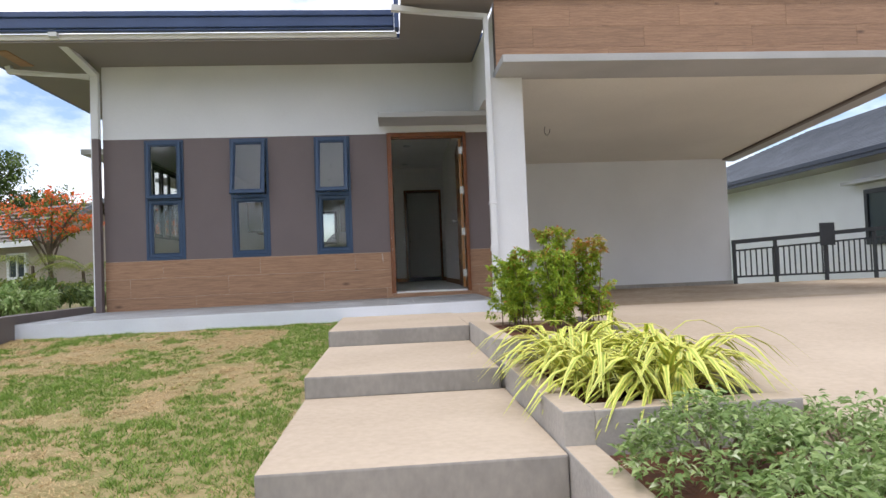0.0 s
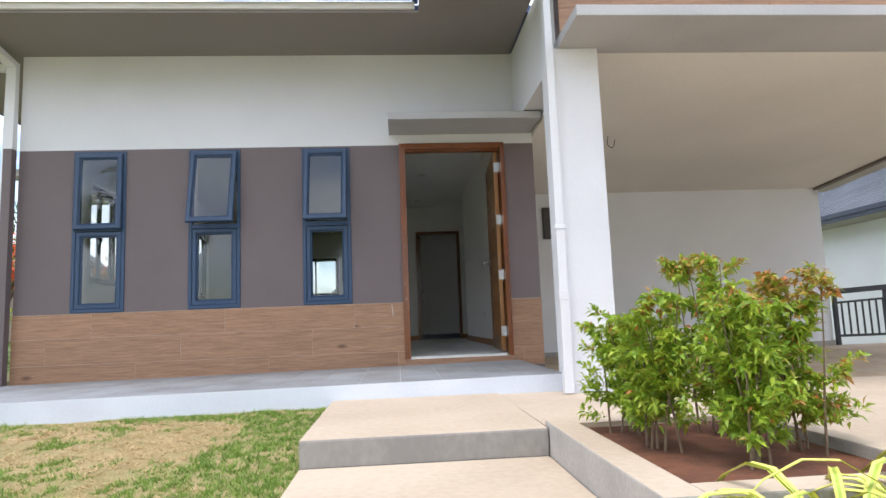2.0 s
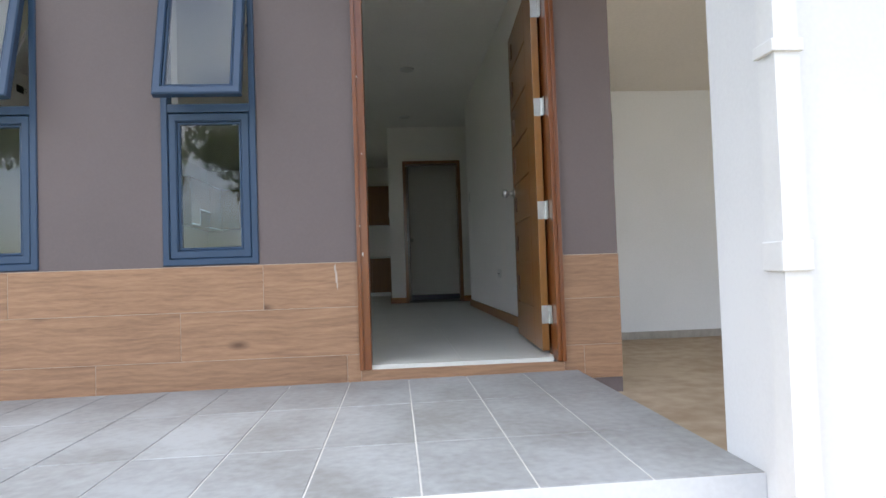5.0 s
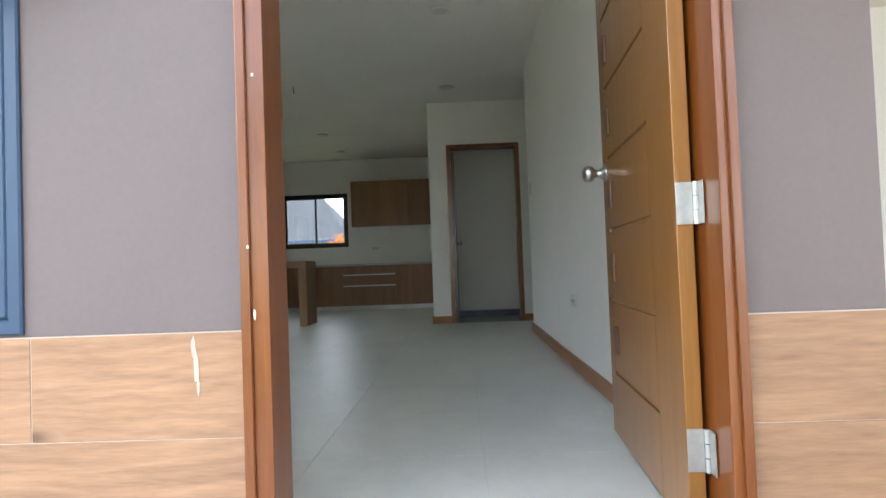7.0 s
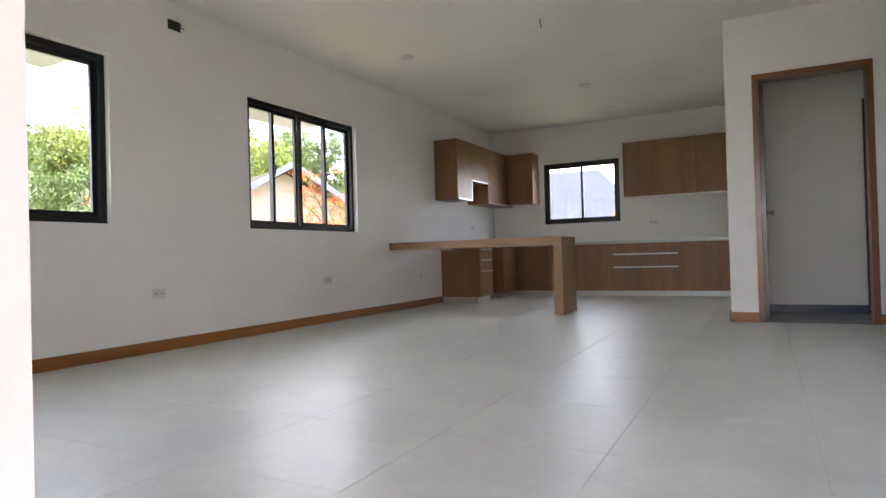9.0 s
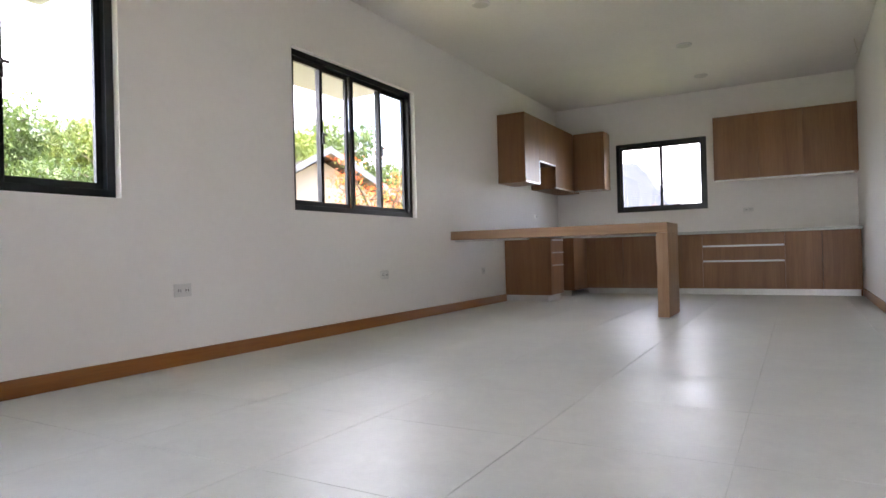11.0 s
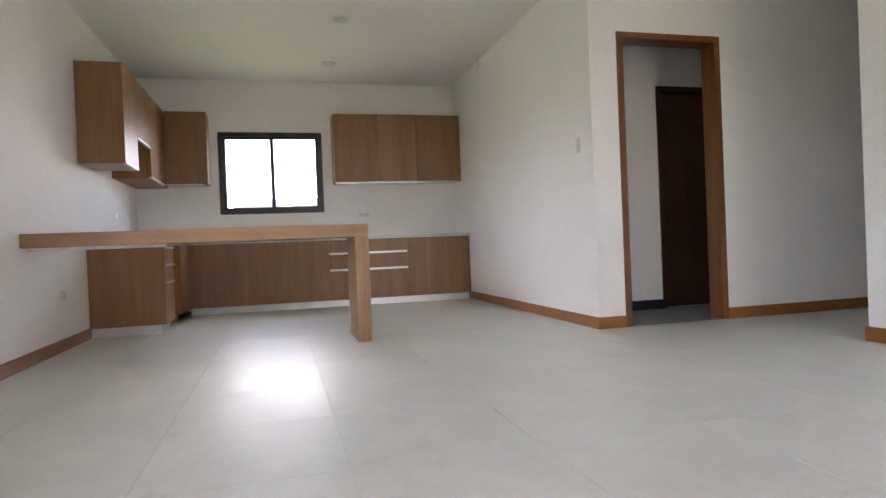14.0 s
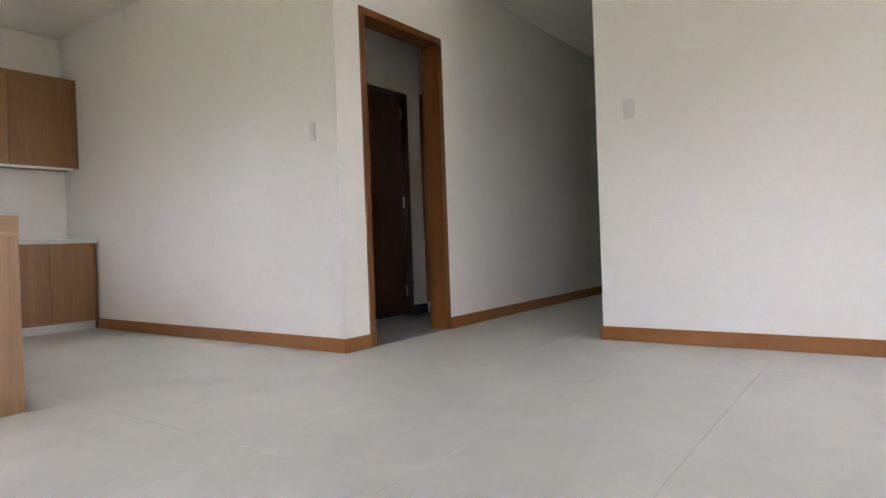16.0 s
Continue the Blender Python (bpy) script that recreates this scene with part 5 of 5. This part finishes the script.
plain_window(hs, "y", 9.9, 2.6, 4.2, 0.35, 1.55, -1, BLACK_FRAME)
part("hood", boxes((9.55, 9.9, 2.3, 4.5, 1.68, 1.75)), GREY_LEDGE, hs)

hl = thing("neighbour_house", "small tan neighbour house with faded brown roof", "house", "neighbour houses")
HX, HS, HN, HR, HE = -9.1, 9.1, 12.3, 2.60, 1.62
part("wall", boxes((-17.0, HX, HS, HN, -0.75, HE)), TAN_WALL, hl)
part("gable", gable((HX - 0.05, HX), (HS, HN), HE, HR - 0.12), TAN_WALL, hl)
HM = (HS + HN) / 2
tiled_roof(hl, "roof", ((-17.4, HS - 0.45, HE - 0.22), (HX + 0.4, HS - 0.45, HE - 0.22), (HX + 0.4, HM, HR), (-17.4, HM, HR)), BROWN_ROOF, 9)
tiled_roof(hl, "roof", ((HX + 0.4, HN + 0.45, HE - 0.22), (-17.4, HN + 0.45, HE - 0.22), (-17.4, HM, HR), (HX + 0.4, HM, HR)), BROWN_ROOF, 9)
part("barge_board", gable_edge(HX + 0.42, (HS - 0.5, HM, HN + 0.5), HE - 0.2, HR + 0.03), BARGE, hl, "grey barge boards on the gable")
part("eaves_board", boxes((-17.4, HX + 0.38, HS - 0.5, HS - 0.46, HE - 0.34, HE - 0.2)), PVC, hl)
for a in (-14.6, -11.9, -10.3):
    plain_window(hl, "x", HS, a, a + 0.75, 0.42, 1.15, -1, PVC)

turn = pose(HX, HM, 0, 0, 0, -24) @ pose(-HX, -HM, 0)
hl.matrix_basis = pose(0.0, -0.55, 0.0) @ turn

hk = thing("neighbour_house", "grey roofed neighbour house behind the kitchen", "house", "neighbour houses")


def hip_house(h, x0, x1, y0, y1, eave, ridge, inset):
    part("wall", boxes((x0 + 0.6, x1 - 0.6, y0 + 0.6, y1 - 0.6, -0.75, eave - 0.1)), TAN_WALL, h)
    part("fascia", boxes((x0, x1, y0 - 0.06, y0, eave - 0.18, eave + 0.02)), NAVY_ROOF, h)
    ym = (y0 + y1) / 2
    a, b = (x0 + inset, ym, ridge), (x1 - inset, ym, ridge)
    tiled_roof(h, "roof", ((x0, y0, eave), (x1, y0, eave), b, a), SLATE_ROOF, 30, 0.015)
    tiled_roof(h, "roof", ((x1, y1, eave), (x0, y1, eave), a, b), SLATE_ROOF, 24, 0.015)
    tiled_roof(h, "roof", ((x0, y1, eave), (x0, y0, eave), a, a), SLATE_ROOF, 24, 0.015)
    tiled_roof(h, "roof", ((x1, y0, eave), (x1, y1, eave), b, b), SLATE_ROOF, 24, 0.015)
    for q in (0.3, 0.55, 0.8):
        x = x0 + (x1 - x0) * q
        plain_window(h, "x", y0 + 0.6, x - 0.6, x + 0.6, 0.0, 1.1, -1, PVC)


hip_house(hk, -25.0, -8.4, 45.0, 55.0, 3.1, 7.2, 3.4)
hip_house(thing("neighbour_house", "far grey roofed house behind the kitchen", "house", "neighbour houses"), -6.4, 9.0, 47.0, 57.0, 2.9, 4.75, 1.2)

hs.location = (0, 0, 0.08)

BANK_GRASS = mat("bank_grass", (0.24, 0.25, 0.10), 0.95, scale=1.5, fine=40, bump=0.8, tint=(0.36, 0.29, 0.17), bump_dist=0.02)
# terrace behind the retaining wall
tagged(part("garden_bank", boxes((-9.0, -4.6, -12.0, 12.0, -0.9, -0.10)), BANK_GRASS), "raised planted bank beyond the retaining wall", "ground", kind="structure")


# ---- trees ----
def tree(name, at, height, spread, seed, leafmat, label, leaf=0.2, count=5200, flat=0.75, extra=None, base=0.35, group="trees"):
    t = thing(name, label, "tree", group, at)
    rng = np.random.default_rng(seed)
    rnd = random.Random(seed)
    bm = bmesh.new()
    top = Vector((rnd.uniform(-0.3, 0.3), rnd.uniform(-0.3, 0.3), height * 0.62))
    limb(bm, [Vector((0, 0, -0.3)), Vector((0.04 * height * rnd.uniform(-1, 1), 0.03 * height, height * 0.3)), top], height * 0.028, height * 0.012, 9)
    part("trunk", bm, BARK, t)
    ends = []
    for k in range(11):
        bm = bmesh.new()
        a = 6.28 * k / 11 + rnd.uniform(-0.25, 0.25)
        s = Vector((0, 0, height * rnd.uniform(base, 0.6)))
        e = Vector((math.cos(a), math.sin(a), 0)) * spread * rnd.uniform(0.55, 1.0) + Vector((0, 0, height * rnd.uniform(0.6, 0.98)))
        m = s.lerp(e, 0.5) + Vector((0, 0, height * 0.05))
        limb(bm, [s, m, e], height * 0.010, height * 0.003, 6)
        ends += [e, m.lerp(e, 0.4), m]
        for _ in range(3):
            q = m.lerp(e, rnd.uniform(0.2, 0.9))
            f = q + Vector((rnd.uniform(-1, 1), rnd.uniform(-1, 1), rnd.uniform(0.0, 0.8))) * spread * 0.4
            limb(bm, [q, q.lerp(f, 0.5) + Vector((0, 0, 0.05)), f], height * 0.004, height * 0.0015, 5)
            ends.append(f)
        part("limb", bm, BARK, t)
    ends.append(Vector((0, 0, height)))
    pos = []
    per = count // len(ends)
    for e in ends:
        r = spread * rng.uniform(0.16, 0.30)
        p = rng.normal(size=(per, 3))
        p /= np.linalg.norm(p, axis=1)[:, None]
        p *= (rng.random(per) ** 0.45)[:, None] * r
        p[:, 2] *= flat
        pos.append(p + np.array(tuple(e)))
    pos = np.concatenate(pos)
    if extra is not None:
        hi = rng.random(len(pos)) < 0.62
        add_mesh("blossom", leaves_mesh("blossom", pos[hi] + np.array([0, 0, 0.08]), leaf * 0.8, rng, extra, 0.7), t, "orange red flower clusters")
        pos = pos[~hi]
    add_mesh("crown", leaves_mesh("crown", pos, leaf, rng, leafmat, 0.5), t)
    return t


tree("flame_tree", (-7.0, 9.2, -0.7), 2.9, 1.05, 41, TREE_LEAF2, "slender flame tree with orange red blossom beside the tan house", 0.06, 1900, 0.4, FLAME, 0.35)
ft = tree("flame_tree", (-8.6, 7.0, -0.5), 2.9, 1.0, 42, TREE_LEAF2, "small flame tree with orange red blossom", 0.10, 2400, 0.4, FLAME, 0.35)
copy_thing(ft, pose(-8.2, 41.0, 0.2, 0, 0, 70))
big = tree("tree", (-19.0, 30.0, -0.8), 8.5, 4.2, 43, TREE_LEAF, "large leafy green tree on the hillside", 0.28, 7000)
yel = tree("tree", (-23.0, 22.0, -0.8), 7.0, 3.6, 44, TREE_LEAF2, "bushy yellow-green tree on the hillside", 0.26, 7000)
tagged(part("hill", hill(), mat("wooded_hill", (0.06, 0.085, 0.025), 0.95, scale=0.15, fine=2.5, bump=0.5, tint=(0.11, 0.13, 0.04))), "wooded hillside beyond the houses", "hill", kind="structure")
rnd = random.Random(9)
for k in range(64):
    a = radians(rnd.uniform(96, 192))
    r = rnd.uniform(20, 46)
    x, y = -4 + r * math.cos(a), 6 + r * math.sin(a)
    if (-26 < x < -7 and 6 < y < 20) or x > -0.42 * y - 3 or (y > 1.3 and -(x + 1.9) < 0.86 * (y - 1.3)):
        continue
    z = hill_z(x, y)
    m = pose(x, y, z - 0.3, 0, 0, rnd.uniform(0, 360)) @ Matrix.Scale(rnd.uniform(0.55, 1.0), 4)
    o = copy_thing(big if k % 2 else yel, Matrix.Identity(4))
    o.matrix_basis = m
for x, y, z, s in ((-27.5, 27.0, 0.6, 1.05), (-25.6, 29.0, 0.4, 0.9), (-22.5, 29.0, 0.0, 0.72), (-29.5, 32.0, 1.2, 1.0)):
    o = copy_thing(yel if s > 0.95 else big, Matrix.Identity(4))
    o.matrix_basis = pose(x, y, z, 0, 0, x * 31) @ Matrix.Scale(s, 4)
for x, y, s in ((-14, -26, 1.2), (-6, -30, 1.1), (2, -27, 1.25), (9, -31, 1.0), (17, -25, 1.15), (-22, -20, 1.0)):
    o = copy_thing(big, Matrix.Identity(4))
    o.matrix_basis = pose(x, y, -0.8, 0, 0, x * 40) @ Matrix.Scale(s, 4)

big.matrix_basis = pose(-19.0, 30.0, -0.8) @ Matrix.Scale(0.6, 4)


# ---- hedge on the bank ----
def bush(at, r, h, seed, material, label, count=2200, leaf=0.09):
    s = thing("garden_bush", label, "bush", "garden bushes", at)
    rng = np.random.default_rng(seed)
    rnd = random.Random(seed)
    for k in range(5):
        bm = bmesh.new()
        a = rnd.uniform(0, 6.28)
        limb(bm, [Vector((0, 0, -0.05)), Vector((math.cos(a) * r * 0.3, math.sin(a) * r * 0.3, h * 0.4)), Vector((math.cos(a) * r * 0.6, math.sin(a) * r * 0.6, h * 0.8))], 0.015, 0.005, 6)
        part("stem", bm, STEM, s)
    p = rng.normal(size=(count, 3))
    p /= np.linalg.norm(p, axis=1)[:, None]
    p *= (rng.random(count) ** 0.35)[:, None] * (0.75 + 0.35 * np.sin(p[:, :1] * 7 + p[:, 1:2] * 5))
    pos = p * np.array([r, r, h * 0.5]) + np.array([0, 0, h * 0.52])
    add_mesh("foliage", leaves_mesh("foliage", pos, leaf, rng, material, 0.42, p * 0.8), s)
    return s


b1 = bush((-5.2, -0.6, -0.10), 0.55, 0.40, 51, LOW, "leafy green bush on the garden bank")
b2 = bush((-5.6, 0.9, -0.10), 0.60, 0.46, 52, TREE_LEAF, "dark green bush on the garden bank")
b3 = bush((-6.6, 2.2, -0.10), 0.70, 0.52, 53, TREE_LEAF2, "yellow-green bush on the garden bank")
for k, (x, y, sc) in enumerate(((-5.3, 2.4, 1.0), (-6.5, 0.2, 1.0), (-7.3, 1.4, 1.1), (-5.5, 4.2, 0.9), (-6.4, -1.2, 1.0), (-7.6, 3.6, 1.2), (-5.4, -2.2, 0.9), (-8.2, 5.4, 1.2), (-6.9, 5.0, 1.0))):
    o = copy_thing((b1, b2, b3)[k % 3], Matrix.Identity(4))
    o.matrix_basis = pose(x, y, -0.10, 0, 0, 47 * k) @ Matrix.Diagonal((sc, sc, sc * 0.8, 1))


def palm(at, h, seed):
    s = thing("young_palm", "small garden palm with arching fronds", "palm", "garden palms", at)
    rnd = random.Random(seed)
    bm = bmesh.new()
    limb(bm, [Vector((0, 0, -0.05)), Vector((0.03, 0, h * 0.3)), Vector((0.0, 0.02, h * 0.55))], 0.06, 0.035, 8)
    part("trunk", bm, BARK, s)
    for k in range(9):
        a = 6.28 * k / 9 + rnd.uniform(-0.2, 0.2)
        d = Vector((math.cos(a), math.sin(a), 0))
        sd = Vector((-d.y, d.x, 0))
        bm = bmesh.new()
        L = h * rnd.uniform(0.5, 0.65)
        for i in range(22):
            t = (i + 1) / 22
            p = Vector((0, 0, h * 0.55)) + d * L * t + Vector((0, 0, L * (0.95 * t - 1.15 * t * t)))
            for sg in (-1, 1):
                ll = 0.24 * L * (1 - abs(t - 0.45) * 1.3) + 0.03
                q = p + sd * sg * ll + d * ll * 0.5 - Vector((0, 0, ll * 0.5))
                bm.faces.new((bm.verts.new(p), bm.verts.new(p + d * 0.03), bm.verts.new(q)))
        part("frond", bm, TREE_LEAF2, s)
    return s


palm((-7.6, 6.4, -0.5), 1.9, 61)
palm((-8.6, 6.2, -0.5), 2.2, 62)
palm((-3.0, -15.0, -0.75), 3.2, 63)


# ---- floor tiles ----
T = 0.61
cut_cache = {}


def tile_at(parent, x0, x1, y0, y1, z, h, material, name="tile"):
    w, d = round(x1 - x0 - 0.0016, 4), round(y1 - y0 - 0.0016, 4)
    if w < 0.02 or d < 0.02:
        return
    key = (w, d, h, material.name)
    if key not in cut_cache:
        cut_cache[key] = box_mesh(name, w, d, h, material, 0.0007)
    piece(name, cut_cache[key], parent, ((x0 + x1) / 2, (y0 + y1) / 2, z - h))


def lay(parent, area, origin, w, d, z, h, material):
    ax0, ax1, ay0, ay1 = area
    i0, i1 = math.floor((ax0 - origin[0]) / w), math.ceil((ax1 - origin[0]) / w)
    j0, j1 = math.floor((ay0 - origin[1]) / d), math.ceil((ay1 - origin[1]) / d)
    for i in range(i0, i1):
        for j in range(j0, j1):
            tile_at(parent, max(ax0, origin[0] + i * w), min(ax1, origin[0] + (i + 1) * w), max(ay0, origin[1] + j * d), min(ay1, origin[1] + (j + 1) * d), z, h, material)


ORG = (-0.575, 2.065)
lay(floor, (-4.11, 0.678, 0.08, 6.07), ORG, T, T, 0.0, 0.0118, FLOOR_TILE)
lay(floor, (0.678, 4.2, 4.87, 6.07), ORG, T, T, 0.0, 0.0118, FLOOR_TILE)
lay(floor, (-4.11, -0.38, 6.07, 9.66), ORG, T, T, 0.0, 0.0118, FLOOR_TILE)
lay(floor, (ID_X0, 1.56, 6.07, UT_Y), ORG, T, T, -0.001, 0.0105, SLATE)

# ---- porch tiles: pieces laid on the slightly falling slab ----
for i in range(17):
    x1 = 0.653 - 0.303 * i
    x0 = max(-4.42, x1 - 0.303)
    for y0, y1 in ((-1.70, -1.22), (-1.22, -0.61), (-0.61, -0.012)):
        w, d = round(x1 - x0 - 0.0055, 4), round(y1 - y0 - 0.0055, 4)
        key = ("porch", w, d)
        if key not in cut_cache:
            cut_cache[key] = box_mesh("tile", w, d, 0.014, SLATE, 0.0012)
        xm = (x0 + x1) / 2
        piece("tile", cut_cache[key], porch, (xm, (y0 + y1) / 2, -0.0845 - 0.036 * (0.653 - xm) / 5.073), (0, -math.atan2(0.036, 5.073), 0))

# ---- wood-look cladding planks ----
PL, PH = 1.263, 0.2345
RND = random.Random(7)


def plank(parent, x0, x1, z0, z1, y, t=0.012):
    w, h = round(x1 - x0 - 0.002, 3), round(z1 - z0 - 0.002, 3)
    if w < 0.03 or h < 0.02:
        return
    key = ("plank", w, h)
    if key not in cut_cache:
        bm = bmesh.new()
        bmesh.ops.create_cube(bm, size=1, matrix=Matrix.LocRotScale((0, 0, 0), None, (w, t, h)))
        f = [e for e in bm.edges if all(v.co.y < 0 for v in e.verts)]
        bmesh.ops.bevel(bm, geom=f, offset=0.001, segments=1, affect="EDGES")
        me = bpy.data.meshes.new("plank")
        bm.to_mesh(me)
        bm.free()
        me.materials.append(CLAD)
        cut_cache[key] = me
    piece("plank", cut_cache[key], parent, ((x0 + x1) / 2, y - t / 2, (z0 + z1) / 2))


wall_front = bpy.data.objects["wall_front"]
part("grout_bed", boxes((-4.25, DOOR_X0, -0.0108, -0.0006, -0.118, 0.5475), (DOOR_X1, 0.90, -0.0108, -0.0006, -0.118, 0.5475)), CLAD_GROUT, wall_front, "tan grout between the planks")
def smear(parent, name, x, z, w, h, y, seed, material):
    """A thin dried dab of paint with an uneven edge."""
    rnd, bm = random.Random(seed), bmesh.new()
    rim = [(x + w / 2 * math.cos(a) * rnd.uniform(0.6, 1.1), z + h / 2 * math.sin(a) * rnd.uniform(0.75, 1.1)) for a in (0.524 * k for k in range(12))]
    lo, hi = [bm.verts.new((p, y + 0.001, q)) for p, q in rim], [bm.verts.new((p, y, q)) for p, q in rim]
    bm.faces.new(hi)
    for k in range(12):
        bm.faces.new((lo[k], lo[(k + 1) % 12], hi[(k + 1) % 12], hi[k]))
    part(name, bm, material, parent, "dab of dried white paint")


for k, (px, pz, pw, ph) in enumerate(((-0.621, 0.515, 0.012, 0.05), (-0.616, 0.470, 0.015, 0.075), (-0.612, 0.425, 0.008, 0.04))):
    smear(wall_front, "paint_smear", px, pz, pw, ph, -0.0135 - 0.0002 * k, 3 + k, CLAD_GROUT)
for px, pz in ((-0.466, 1.112), (-0.486, 0.732), (-0.474, 0.583), (-0.481, 1.52)):
    smear(door, "paint_chip", px, pz, 0.006, 0.009 if pz != 0.583 else 0.026, -0.0352, int(pz * 100), CREAM)
for row, (z1, z0, seam) in enumerate(((0.546, 0.312, -0.992), (0.312, 0.062, -1.413), (0.062, -0.118, -1.835))):
    cuts = sorted({-4.25, 0.90, DOOR_X0, DOOR_X1} | {seam + PL * k for k in range(-4, 3) if -4.2 < seam + PL * k < 0.85})
    for a, b in zip(cuts, cuts[1:]):
        mid = (a + b) / 2
        if DOOR_X0 < mid < DOOR_X1:
            if row == 2:
                plank(wall_front, a, b, -0.118, -0.021, -0.0005, 0.014)
            continue
        plank(wall_front, a, b, z0, z1, -0.0005)
for row in range(4):
    z0 = 2.445 + PH * row
    cuts = [0.72] + [0.72 + 0.5 * (row % 3) * 0.84 + PL * k for k in range(0, 8) if 0.74 < 0.72 + 0.42 * (row % 3) + PL * k < 8.9] + [9.0]
    cuts = sorted(set(cuts))
    for a, b in zip(cuts, cuts[1:]):
        plank(fascia, a, b, z0, min(z0 + PH, 3.215), -1.8605)
